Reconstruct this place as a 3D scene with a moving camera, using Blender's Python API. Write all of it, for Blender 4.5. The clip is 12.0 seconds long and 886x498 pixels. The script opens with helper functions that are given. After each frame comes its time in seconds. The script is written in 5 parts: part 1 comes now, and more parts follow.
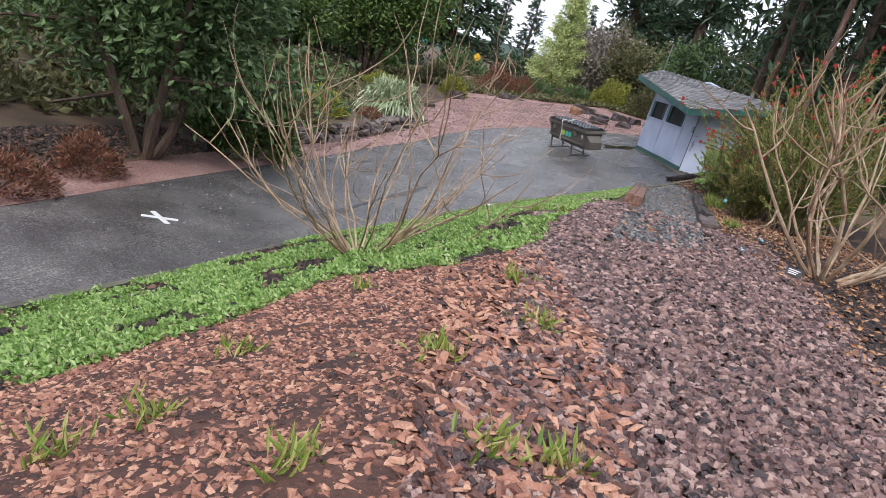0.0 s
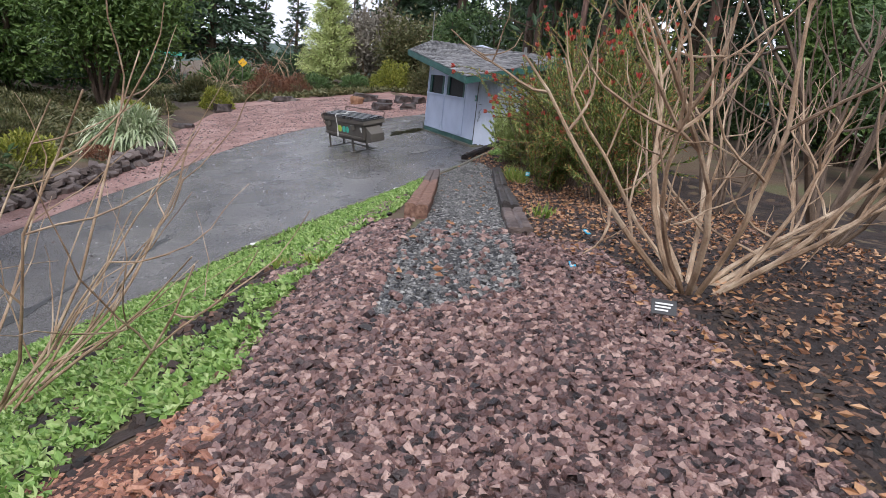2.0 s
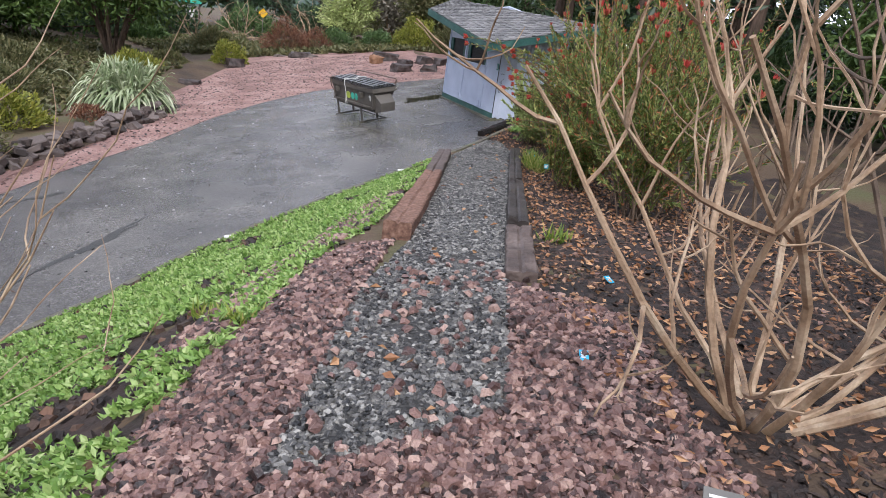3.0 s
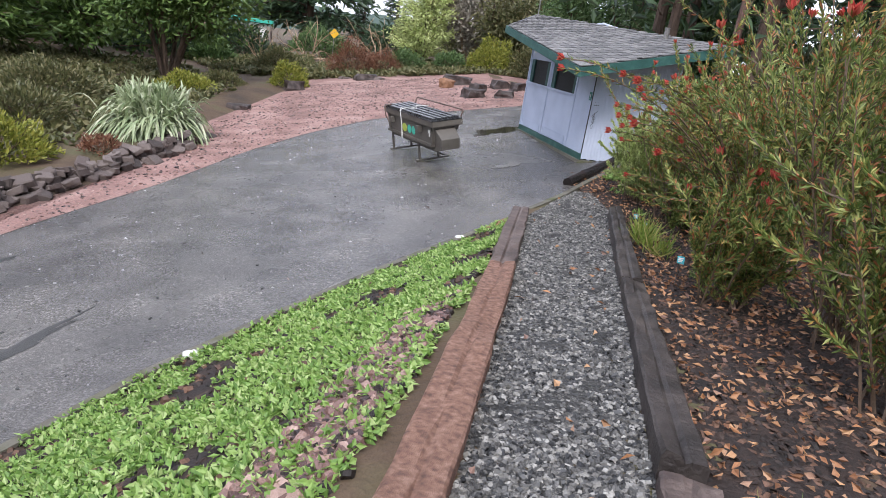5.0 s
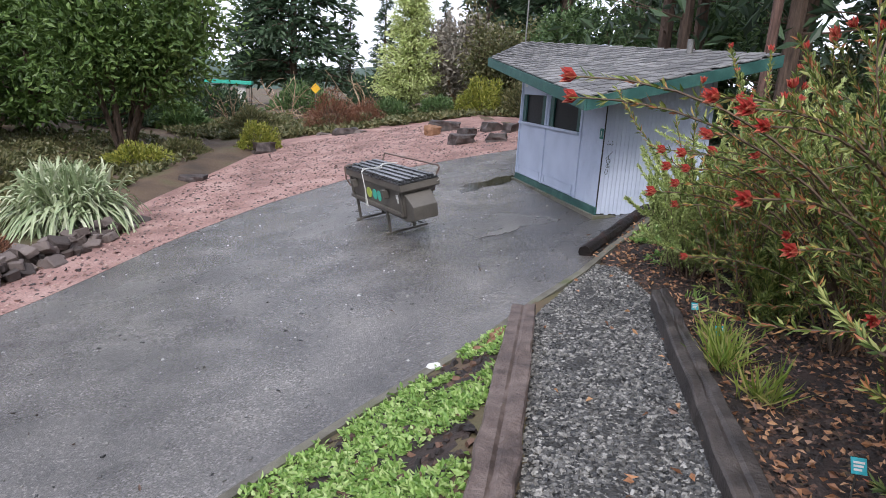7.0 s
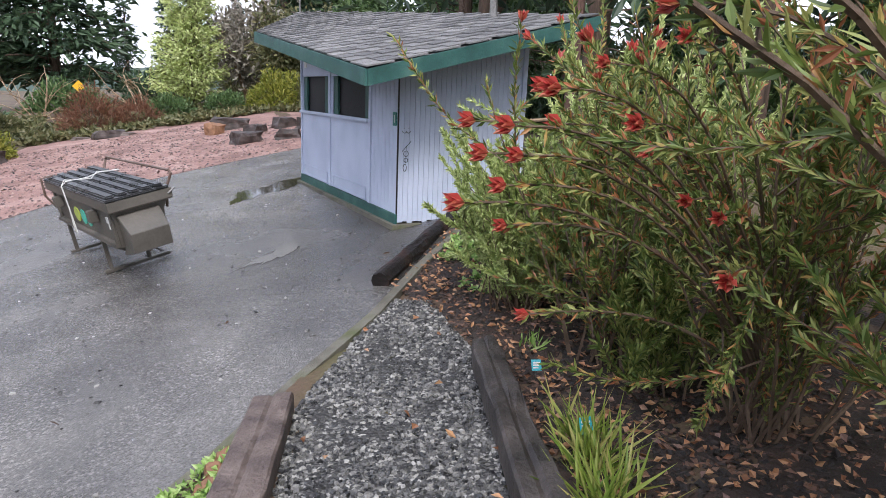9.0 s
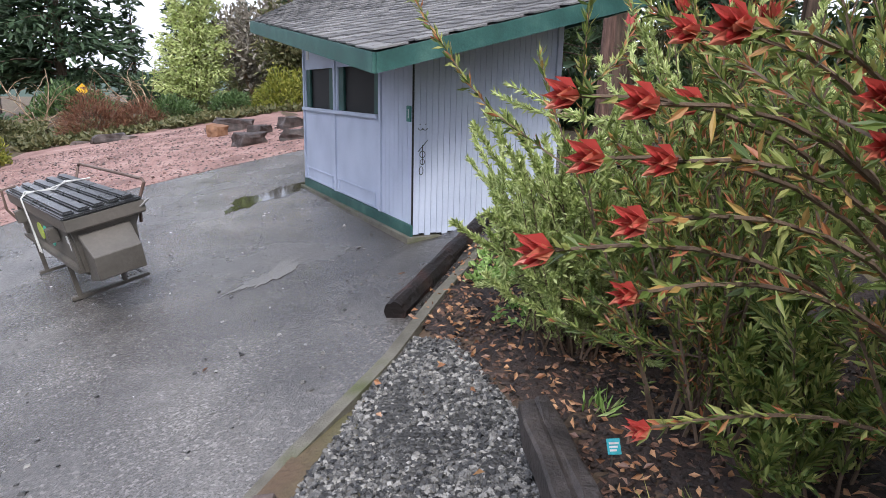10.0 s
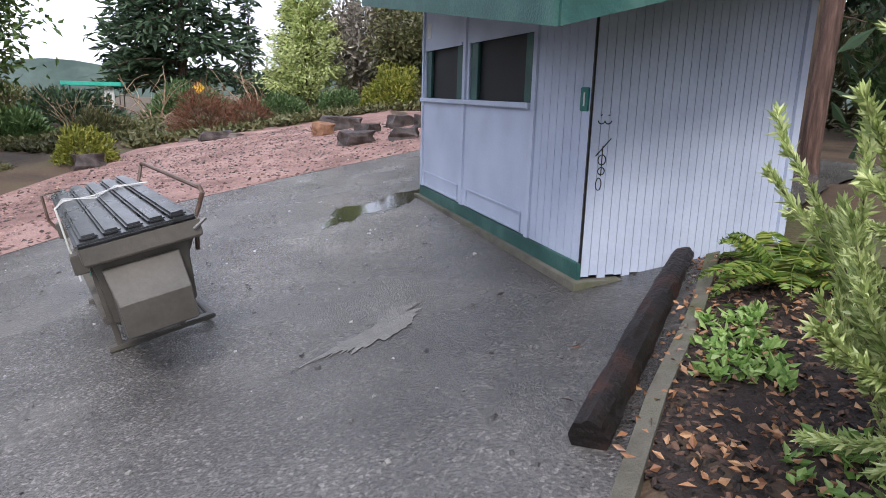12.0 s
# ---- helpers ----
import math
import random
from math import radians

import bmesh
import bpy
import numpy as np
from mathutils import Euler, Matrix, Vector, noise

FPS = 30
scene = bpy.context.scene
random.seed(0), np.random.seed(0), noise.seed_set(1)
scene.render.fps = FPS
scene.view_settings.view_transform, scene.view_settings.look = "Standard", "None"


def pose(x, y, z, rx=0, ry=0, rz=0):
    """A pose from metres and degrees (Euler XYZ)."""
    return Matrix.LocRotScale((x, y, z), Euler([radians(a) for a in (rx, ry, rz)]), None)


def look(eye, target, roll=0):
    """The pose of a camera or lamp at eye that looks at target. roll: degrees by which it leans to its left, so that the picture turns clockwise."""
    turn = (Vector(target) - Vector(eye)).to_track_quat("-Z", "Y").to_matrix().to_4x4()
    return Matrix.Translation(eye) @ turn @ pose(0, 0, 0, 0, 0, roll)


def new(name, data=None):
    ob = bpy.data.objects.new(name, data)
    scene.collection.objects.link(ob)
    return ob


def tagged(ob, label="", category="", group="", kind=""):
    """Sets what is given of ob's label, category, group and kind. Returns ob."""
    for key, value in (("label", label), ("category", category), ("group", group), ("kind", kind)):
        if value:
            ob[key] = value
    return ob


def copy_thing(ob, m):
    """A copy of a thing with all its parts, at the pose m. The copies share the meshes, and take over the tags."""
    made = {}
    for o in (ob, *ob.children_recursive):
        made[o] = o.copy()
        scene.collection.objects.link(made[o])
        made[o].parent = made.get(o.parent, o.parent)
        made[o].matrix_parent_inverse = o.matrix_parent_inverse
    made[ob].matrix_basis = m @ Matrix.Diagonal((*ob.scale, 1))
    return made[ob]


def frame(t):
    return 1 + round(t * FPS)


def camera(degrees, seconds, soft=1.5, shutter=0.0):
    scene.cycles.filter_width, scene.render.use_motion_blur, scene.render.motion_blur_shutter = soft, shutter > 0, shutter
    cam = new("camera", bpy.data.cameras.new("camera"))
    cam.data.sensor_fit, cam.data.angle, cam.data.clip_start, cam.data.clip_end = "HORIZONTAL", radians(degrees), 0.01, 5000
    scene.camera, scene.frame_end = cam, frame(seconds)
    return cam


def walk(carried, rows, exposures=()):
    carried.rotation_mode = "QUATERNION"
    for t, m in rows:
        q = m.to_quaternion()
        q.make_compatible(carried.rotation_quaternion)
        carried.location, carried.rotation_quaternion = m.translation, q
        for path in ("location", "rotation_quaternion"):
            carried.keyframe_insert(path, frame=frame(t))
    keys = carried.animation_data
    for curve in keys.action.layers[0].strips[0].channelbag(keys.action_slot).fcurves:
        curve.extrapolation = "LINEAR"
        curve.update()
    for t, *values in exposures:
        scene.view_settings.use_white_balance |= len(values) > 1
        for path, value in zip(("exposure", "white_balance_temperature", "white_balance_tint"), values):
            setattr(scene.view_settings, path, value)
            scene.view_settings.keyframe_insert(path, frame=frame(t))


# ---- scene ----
cam = camera(68.0, 12.0, 0.6)
PATH = [
    (0, (-7.335, -16.869, 1.451), (-7.114, -14.967, 0.872), 16.6),
    (0.5, (-7.268, -16.466, 1.498), (-6.991, -14.555, 0.978), 12.6),
    (1, (-7.142, -15.962, 1.421), (-6.77, -14.055, 0.946), 9.9),
    (1.5, (-6.862, -15.416, 1.493), (-6.318, -13.559, 0.991), 8.1),
    (2, (-6.283, -14.684, 1.484), (-5.567, -12.884, 0.986), 6.4),
    (2.5, (-5.938, -14.083, 1.583), (-5.141, -12.325, 1.061), 6.3),
    (3, (-5.641, -13.587, 1.719), (-4.988, -11.804, 1.092), 8.5),
    (3.2, (-5.654, -13.193, 1.71), (-5.17, -11.371, 1.041), 10.8),
    (4.8, (-4.903, -11.101, 1.697), (-4.482, -9.247, 1.077), 9.5),
    (5, (-4.804, -10.812, 1.672), (-4.358, -8.957, 1.073), 8.7),
    (5.5, (-4.565, -10.067, 1.749), (-4.057, -8.22, 1.175), 6.2),
    (6, (-4.321, -9.413, 1.71), (-3.772, -7.569, 1.165), 3.7),
    (6.5, (-4.102, -8.844, 1.649), (-3.632, -6.967, 1.141), 2.5),
    (7, (-3.885, -8.248, 1.607), (-3.474, -6.35, 1.13), 3.5),
    (7.5, (-3.584, -7.662, 1.517), (-3.086, -5.781, 1.053), 6.0),
    (7.7, (-3.432, -7.404, 1.507), (-2.886, -5.54, 1.03), 6.4),
    (9.3, (-2.661, -6.068, 1.373), (-1.728, -4.356, 0.926), 1.9),
    (9.5, (-2.607, -5.88, 1.388), (-1.682, -4.161, 0.949), 1.6),
    (10, (-2.374, -5.363, 1.308), (-1.499, -3.624, 0.848), 1.3),
    (10.5, (-2.244, -4.826, 1.223), (-1.427, -3.06, 0.762), 1.5),
    (11, (-2.163, -4.3, 1.198), (-1.399, -2.512, 0.73), 2.1),
    (11.5, (-1.931, -3.98, 1.287), (-1.115, -2.214, 0.824), 0.4),
    (12, (-2.02, -3.499, 1.135), (-1.422, -1.646, 0.677), 1.6),
]
walk(cam, [(t, look(eye, target, roll)) for t, eye, target, roll in PATH], [(0.0, 0.68), (2.0, 0.6), (3.2, 0.82), (5.0, 0.95), (7.5, 0.8), (9.5, 1.04), (12.0, 0.86)])

# ---- sky and light: a bright overcast day ----
world = bpy.data.worlds.new("overcast_sky")
scene.world = world
world.use_nodes = True
wn, wl = world.node_tree.nodes, world.node_tree.links
sky = wn.new("ShaderNodeTexSky")
sky.sky_type, sky.sun_disc = "NISHITA", False
sky.sun_elevation, sky.sun_rotation = radians(48), radians(200)
sky.dust_density, sky.ozone_density = 4.0, 0.6
cloud = wn.new("ShaderNodeMix")
cloud.data_type = "RGBA"
cloud.inputs[0].default_value = 0.8
cloud.inputs[7].default_value = (9.1, 9.6, 11.6, 1)
wl.new(sky.outputs[0], cloud.inputs[6])
wl.new(cloud.outputs[2], wn["Background"].inputs[0])
wn["Background"].inputs[1].default_value = 0.098
sun_lamp = new("sun", bpy.data.lights.new("sun", "SUN"))
sun_lamp.data.energy, sun_lamp.data.angle, sun_lamp.data.color = 1.5, radians(18), (1.0, 0.98, 0.97)
sun_lamp.matrix_world = look((0, 0, 20), (2.3, 6.3, 12.5))

# ---- materials ----
def mat(name, colors, scale=6.0, rough=0.75, bump=0.3, bscale=60.0, by="noise", metal=0.0, grain=0.35, rough_var=0.1, leaf=0.0, cells=0.0, stretch=(1, 1, 1), spec=0.5):
    m = bpy.data.materials.new(name)
    m.use_nodes = True
    n, l = m.node_tree.nodes, m.node_tree.links
    p = n["Principled BSDF"]
    p.inputs["Metallic"].default_value = metal
    p.inputs["Specular IOR Level"].default_value = spec
    tc = n.new("ShaderNodeTexCoord")
    mp = n.new("ShaderNodeMapping")
    mp.inputs["Scale"].default_value = stretch
    l.new(tc.outputs["Object"], mp.inputs[0])
    big = n.new("ShaderNodeTexNoise")
    big.inputs["Scale"].default_value, big.inputs["Detail"].default_value = scale, 6
    fine = n.new("ShaderNodeTexNoise")
    fine.inputs["Scale"].default_value, fine.inputs["Detail"].default_value = bscale, 5
    for t in (big, fine):
        l.new(mp.outputs[0], t.inputs["Vector"])
    ramp = n.new("ShaderNodeValToRGB")
    el = ramp.color_ramp.elements
    lo, hi = (0.3, 0.7) if by == "noise" else (0.02, 0.98)
    while len(el) < len(colors):
        el.new(0.5)
    for k, c in enumerate(colors):
        el[k].position = lo + (hi - lo) * k / max(1, len(colors) - 1)
        el[k].color = (*c, 1)
    if by == "noise":
        l.new(big.outputs[0], ramp.inputs[0])
    else:
        src = n.new("ShaderNodeNewGeometry").outputs["Random Per Island"] if by == "island" else n.new("ShaderNodeObjectInfo").outputs["Random"]
        mix = n.new("ShaderNodeMath")
        mix.operation = "MULTIPLY_ADD"
        mix.inputs[1].default_value = 0.3
        l.new(big.outputs[0], mix.inputs[0])
        sub = n.new("ShaderNodeMath")
        sub.operation = "MULTIPLY_ADD"
        sub.inputs[1].default_value, sub.inputs[2].default_value = 1.0, -0.15
        l.new(src, sub.inputs[0])
        l.new(sub.outputs[0], mix.inputs[2])
        l.new(mix.outputs[0], ramp.inputs[0])
    tone = n.new("ShaderNodeMix")
    tone.data_type, tone.blend_type = "RGBA", "OVERLAY"
    tone.inputs[0].default_value = grain
    l.new(ramp.outputs[0], tone.inputs[6])
    l.new(fine.outputs[0], tone.inputs[7])
    l.new(tone.outputs[2], p.inputs["Base Color"])
    rr = n.new("ShaderNodeMapRange")
    rr.inputs["To Min"].default_value, rr.inputs["To Max"].default_value = max(0.03, rough - rough_var), min(1, rough + rough_var)
    l.new(big.outputs[0], rr.inputs["Value"])
    l.new(rr.outputs[0], p.inputs["Roughness"])
    if bump:
        b = n.new("ShaderNodeBump")
        b.inputs["Strength"].default_value, b.inputs["Distance"].default_value = bump, 0.02
        if cells:
            v = n.new("ShaderNodeTexVoronoi")
            v.inputs["Scale"].default_value = cells
            l.new(mp.outputs[0], v.inputs["Vector"])
            l.new(v.outputs["Distance"], b.inputs["Height"])
            b.invert = True
        else:
            l.new(fine.outputs[0], b.inputs["Height"])
        l.new(b.outputs[0], p.inputs["Normal"])
    if leaf:
        tr = n.new("ShaderNodeBsdfTranslucent")
        l.new(tone.outputs[2], tr.inputs[0])
        mx = n.new("ShaderNodeMixShader")
        mx.inputs[0].default_value = leaf
        l.new(p.outputs[0], mx.inputs[1])
        l.new(tr.outputs[0], mx.inputs[2])
        l.new(mx.outputs[0], n["Material Output"].inputs[0])
    return m


M_SOIL = mat("dark_mulch_soil", [(0.01, 0.007, 0.006), (0.026, 0.016, 0.013), (0.05, 0.03, 0.023)], 3.0, 0.75, 0.8, 45)
M_FOREST = mat("forest_floor", [(0.045, 0.03, 0.02), (0.1, 0.065, 0.04), (0.09, 0.09, 0.04)], 0.8, 0.9, 0.8, 30)
M_MULCHBASE = mat("orange_mulch_ground", [(0.035, 0.016, 0.012), (0.1, 0.045, 0.03)], 4.0, 0.8, 0.8, 50)
M_REDBASE = mat("red_gravel_ground", [(0.03, 0.018, 0.016), (0.07, 0.04, 0.036)], 5.0, 0.7, 1.0, 40, cells=26)
M_GREYBASE = mat("grey_gravel_ground", [(0.018, 0.017, 0.016), (0.05, 0.048, 0.046)], 6.0, 0.65, 1.0, 50, cells=38)
M_COURT = mat("pinkish_lava_gravel", [(0.165, 0.091, 0.078), (0.285, 0.165, 0.144), (0.39, 0.258, 0.228)], 1.1, 0.8, 1.0, 34, cells=22, grain=0.7)
M_REDSTONE = mat("red_lava_stone", [(0.012, 0.007, 0.007), (0.08, 0.042, 0.038), (0.16, 0.09, 0.08), (0.225, 0.128, 0.108), (0.42, 0.285, 0.24)], 30, 0.36, 0.5, 120, by="island", spec=0.6)
M_GREYSTONE = mat("grey_crushed_stone", [(0.01, 0.01, 0.011), (0.04, 0.04, 0.041), (0.095, 0.093, 0.09), (0.12, 0.115, 0.108), (0.33, 0.32, 0.3)], 30, 0.3, 0.4, 120, by="island")
M_CHIP = mat("bark_chip", [(0.035, 0.016, 0.013), (0.17, 0.068, 0.045), (0.33, 0.145, 0.09), (0.52, 0.29, 0.19)], 30, 0.5, 0.4, 120, by="island")
M_DARKCHIP = mat("dark_bark_chip", [(0.01, 0.007, 0.006), (0.022, 0.014, 0.012), (0.045, 0.027, 0.02), (0.16, 0.085, 0.055)], 30, 0.65, 0.4, 120, by="island")
M_DRYLEAF = mat("fallen_leaf", [(0.16, 0.07, 0.035), (0.34, 0.16, 0.075), (0.5, 0.29, 0.15), (0.2, 0.12, 0.1)], 30, 0.6, 0.2, 90, by="island")
M_WEED = mat("weed_leaf", [(0.11, 0.21, 0.045), (0.19, 0.33, 0.075), (0.29, 0.43, 0.12), (0.42, 0.53, 0.22)], 20, 0.5, 0.15, 60, by="island", leaf=0.25)
M_CONCRETE = mat("stained_concrete", [(0.06, 0.055, 0.04), (0.14, 0.13, 0.105), (0.075, 0.085, 0.035)], 3.5, 0.75, 0.4, 90)
M_TIMBER = mat("reddish_old_timber", [(0.1, 0.05, 0.035), (0.22, 0.115, 0.08), (0.33, 0.2, 0.15)], 5, 0.75, 0.6, 40, stretch=(6, 6, 6))
M_TIMBERDARK = mat("dark_wet_timber", [(0.05, 0.035, 0.032), (0.11, 0.08, 0.07), (0.17, 0.13, 0.115)], 6, 0.6, 0.6, 40)
M_BLACKTIMBER = mat("black_timber", [(0.018, 0.014, 0.013), (0.045, 0.036, 0.033), (0.08, 0.065, 0.058)], 6, 0.6, 0.6, 40)
M_LOG = mat("charred_wet_log", [(0.006, 0.005, 0.005), (0.013, 0.009, 0.008), (0.055, 0.022, 0.016)], 3, 0.55, 0.9, 30, spec=0.3)
M_WALL = mat("pale_blue_paint", [(0.42, 0.475, 0.6), (0.49, 0.545, 0.675), (0.53, 0.585, 0.715)], 2.2, 0.6, 0.1, 60, grain=0.12)
M_GREEN = mat("weathered_green_paint", [(0.014, 0.06, 0.053), (0.024, 0.09, 0.079), (0.06, 0.145, 0.125)], 4, 0.55, 0.2, 60, grain=0.2)
M_PLATE = mat("teal_sign_plate", [(0.008, 0.14, 0.12), (0.012, 0.19, 0.16)], 4, 0.4, 0)
# near-black colour stands in for the shade inside the closed kiosk
M_INNERSHADE = mat("painted_interior_shade", [(0.006, 0.006, 0.006), (0.012, 0.011, 0.01)], 4, 0.9, 0)
M_SHINGLE = mat("grey_shingle", [(0.12, 0.119, 0.124), (0.18, 0.178, 0.181), (0.25, 0.246, 0.246)], 8, 0.75, 0.5, 160, by="object")
# soffit planks; also the backing grey that paints shade into board grooves
M_SOFFITGROOVE = mat("soffit_and_groove_shade", [(0.1, 0.11, 0.12), (0.16, 0.17, 0.18)], 4, 0.8, 0.2)
M_BIN = mat("brown_painted_steel", [(0.07, 0.062, 0.054), (0.105, 0.095, 0.083), (0.13, 0.115, 0.1)], 3.5, 0.5, 0.15, 40, grain=0.2)
M_LID = mat("black_plastic_lid", [(0.028, 0.029, 0.032), (0.05, 0.052, 0.056)], 4, 0.3, 0.1, 40, grain=0.15, rough_var=0.15)
M_STEEL = mat("dull_steel", [(0.2, 0.19, 0.18), (0.35, 0.34, 0.33)], 9, 0.4, 0.1, metal=0.8)
M_RUST = mat("rusty_steel_tube", [(0.09, 0.05, 0.035), (0.17, 0.12, 0.1)], 12, 0.5, 0.2)
M_ROCK = mat("dark_reddish_boulder", [(0.016, 0.013, 0.012), (0.045, 0.032, 0.03), (0.11, 0.088, 0.083)], 5, 0.6, 0.8, 30)
M_ROCKORANGE = mat("cut_orange_stone", [(0.16, 0.075, 0.04), (0.3, 0.16, 0.09)], 5, 0.75, 0.6, 30)
M_RUBBLE = mat("rubble_stone", [(0.045, 0.035, 0.032), (0.1, 0.075, 0.068), (0.19, 0.155, 0.142)], 8, 0.75, 0.6, 40, by="object")
M_TWIG = mat("pale_bare_stem", [(0.16, 0.1, 0.06), (0.32, 0.215, 0.135), (0.48, 0.37, 0.26)], 7, 0.65, 0.3, 80)
M_TWIGDARK = mat("brown_bare_stem", [(0.07, 0.045, 0.03), (0.16, 0.11, 0.075)], 7, 0.7, 0.3, 80)
M_BARK = mat("brown_bark", [(0.045, 0.03, 0.022), (0.1, 0.068, 0.05), (0.15, 0.1, 0.075)], 4, 0.9, 0.9, 22, stretch=(3, 3, 0.5))
M_REDBARK = mat("reddish_redwood_bark", [(0.04, 0.022, 0.017), (0.1, 0.055, 0.042), (0.2, 0.12, 0.095)], 5, 0.85, 0.9, 22, stretch=(4, 4, 0.4))


def leafmat(name, a, b, c, rough=0.5, leaf=0.22):
    return mat(name, [a, b, c], 2.0, rough, 0, 30, by="island", leaf=leaf, grain=0.15)


L_DARK = leafmat("dark_conifer_needles", (0.02, 0.042, 0.022), (0.045, 0.085, 0.042), (0.085, 0.14, 0.07))
L_CYPRESS = leafmat("cypress_green", (0.045, 0.09, 0.018), (0.09, 0.16, 0.035), (0.15, 0.23, 0.06))
L_DEEP = leafmat("deep_green_leaf", (0.04, 0.08, 0.026), (0.085, 0.15, 0.05), (0.17, 0.25, 0.1))
L_PALE = leafmat("pale_cream_green_leaf", (0.32, 0.4, 0.13), (0.5, 0.57, 0.22), (0.66, 0.7, 0.36))
L_OLIVE = leafmat("olive_scrub_leaf", (0.07, 0.08, 0.03), (0.13, 0.135, 0.055), (0.22, 0.2, 0.1))
L_YELLOW = leafmat("yellow_green_leaf", (0.12, 0.15, 0.02), (0.24, 0.26, 0.04), (0.38, 0.36, 0.08))
L_RUSSET = leafmat("russet_twig_leaf", (0.1, 0.04, 0.025), (0.2, 0.085, 0.05), (0.3, 0.15, 0.09))
L_BUSH = leafmat("narrow_bush_leaf", (0.055, 0.095, 0.02), (0.14, 0.195, 0.042), (0.36, 0.37, 0.12))
L_TIP = leafmat("bronze_tip_leaf", (0.28, 0.1, 0.045), (0.42, 0.15, 0.07), (0.42, 0.31, 0.09))
L_SILVER = leafmat("silvery_green_leaf", (0.2, 0.27, 0.08), (0.44, 0.52, 0.19), (0.7, 0.75, 0.38))
L_BRACT = leafmat("red_flower_bract", (0.36, 0.03, 0.03), (0.55, 0.085, 0.07), (0.6, 0.23, 0.14), 0.4, 0.3)
L_FERN = leafmat("fern_frond", (0.08, 0.15, 0.025), (0.16, 0.24, 0.04), (0.3, 0.34, 0.07))
L_AGAVE = leafmat("variegated_strap_leaf", (0.18, 0.25, 0.12), (0.35, 0.42, 0.24), (0.58, 0.61, 0.44), 0.45, 0.15)
L_GRASS = leafmat("grass_blade", (0.12, 0.2, 0.03), (0.25, 0.32, 0.06), (0.42, 0.38, 0.14))
L_GREY = leafmat("grey_bare_twigs", (0.16, 0.14, 0.115), (0.27, 0.24, 0.2), (0.38, 0.35, 0.3))

# wet asphalt with patches, puddles and fine cracks
M_ASPHALT = mat("wet_asphalt", [(0.075, 0.07, 0.069), (0.115, 0.108, 0.105), (0.165, 0.155, 0.148)], 1.3, 0.24, 0.55, 75, rough_var=0.12, grain=0.9, spec=1.0)
n, l = M_ASPHALT.node_tree.nodes, M_ASPHALT.node_tree.links
crack = n.new("ShaderNodeTexVoronoi")
crack.feature = "DISTANCE_TO_EDGE"
crack.inputs["Scale"].default_value = 0.42
warp = n.new("ShaderNodeTexNoise")
warp.inputs["Scale"].default_value, warp.inputs["Detail"].default_value = 1.6, 6
add = n.new("ShaderNodeMix")
add.data_type, add.blend_type = "RGBA", "ADD"
add.inputs[0].default_value = 0.9
tcn = n.new("ShaderNodeTexCoord")
l.new(tcn.outputs["Object"], add.inputs[6])
l.new(tcn.outputs["Object"], warp.inputs["Vector"])
l.new(warp.outputs["Color"], add.inputs[7])
l.new(add.outputs[2], crack.inputs["Vector"])
thin = n.new("ShaderNodeMapRange")
thin.inputs["From Max"].default_value, thin.inputs["To Min"].default_value, thin.inputs["To Max"].default_value = 0.006, 0.35, 1.0
l.new(crack.outputs["Distance"], thin.inputs["Value"])
dark = n.new("ShaderNodeMix")
dark.data_type, dark.blend_type = "RGBA", "MULTIPLY"
dark.inputs[0].default_value = 0.4
bs = n["Principled BSDF"]
l.new(bs.inputs["Base Color"].links[0].from_socket, dark.inputs[6])
l.new(thin.outputs[0], dark.inputs[7])
l.new(dark.outputs[2], bs.inputs["Base Color"])
far_ = n.new("ShaderNodeVectorMath")
far_.operation = "DISTANCE"
far_.inputs[1].default_value = (0.35, 0.0, 0.45)
l.new(add.outputs[2], far_.inputs[0])
wet = n.new("ShaderNodeMapRange")
wet.interpolation_type = "SMOOTHSTEP"
wet.inputs["From Min"].default_value, wet.inputs["From Max"].default_value, wet.inputs["To Min"].default_value, wet.inputs["To Max"].default_value = 0.5, 3.0, 0.5, 1.0
l.new(far_.outputs["Value"], wet.inputs["Value"])
soak = n.new("ShaderNodeMix")
soak.data_type, soak.blend_type = "RGBA", "MULTIPLY"
soak.inputs[0].default_value = 1.0
l.new(dark.outputs[2], soak.inputs[6])
l.new(wet.outputs[0], soak.inputs[7])
l.new(soak.outputs[2], bs.inputs["Base Color"])
# aggregate: single stones that show in the worn binder
agg = n.new("ShaderNodeTexVoronoi")
agg.inputs["Scale"].default_value = 70
l.new(tcn.outputs["Object"], agg.inputs["Vector"])
tone_ = n.new("ShaderNodeValToRGB")
for k_, (p_, c_) in enumerate(((0.0, 0.5), (0.4, 0.85), (0.8, 1.05), (0.97, 1.9))):
    e_ = tone_.color_ramp.elements[k_] if k_ < 2 else tone_.color_ramp.elements.new(p_)
    e_.position, e_.color = p_, (c_, c_ * 0.98, c_ * 0.95, 1)
sep = n.new("ShaderNodeSeparateColor")
l.new(agg.outputs["Color"], sep.inputs[0])
l.new(sep.outputs[0], tone_.inputs[0])
speck = n.new("ShaderNodeMix")
speck.data_type, speck.blend_type = "RGBA", "MULTIPLY"
worn = n.new("ShaderNodeTexNoise")
worn.inputs["Scale"].default_value, worn.inputs["Detail"].default_value = 0.8, 7
l.new(tcn.outputs["Object"], worn.inputs["Vector"])
wear = n.new("ShaderNodeMapRange")
wear.inputs["From Min"].default_value, wear.inputs["From Max"].default_value, wear.inputs["To Min"].default_value = 0.35, 0.62, 0.3
l.new(worn.outputs[0], wear.inputs["Value"])
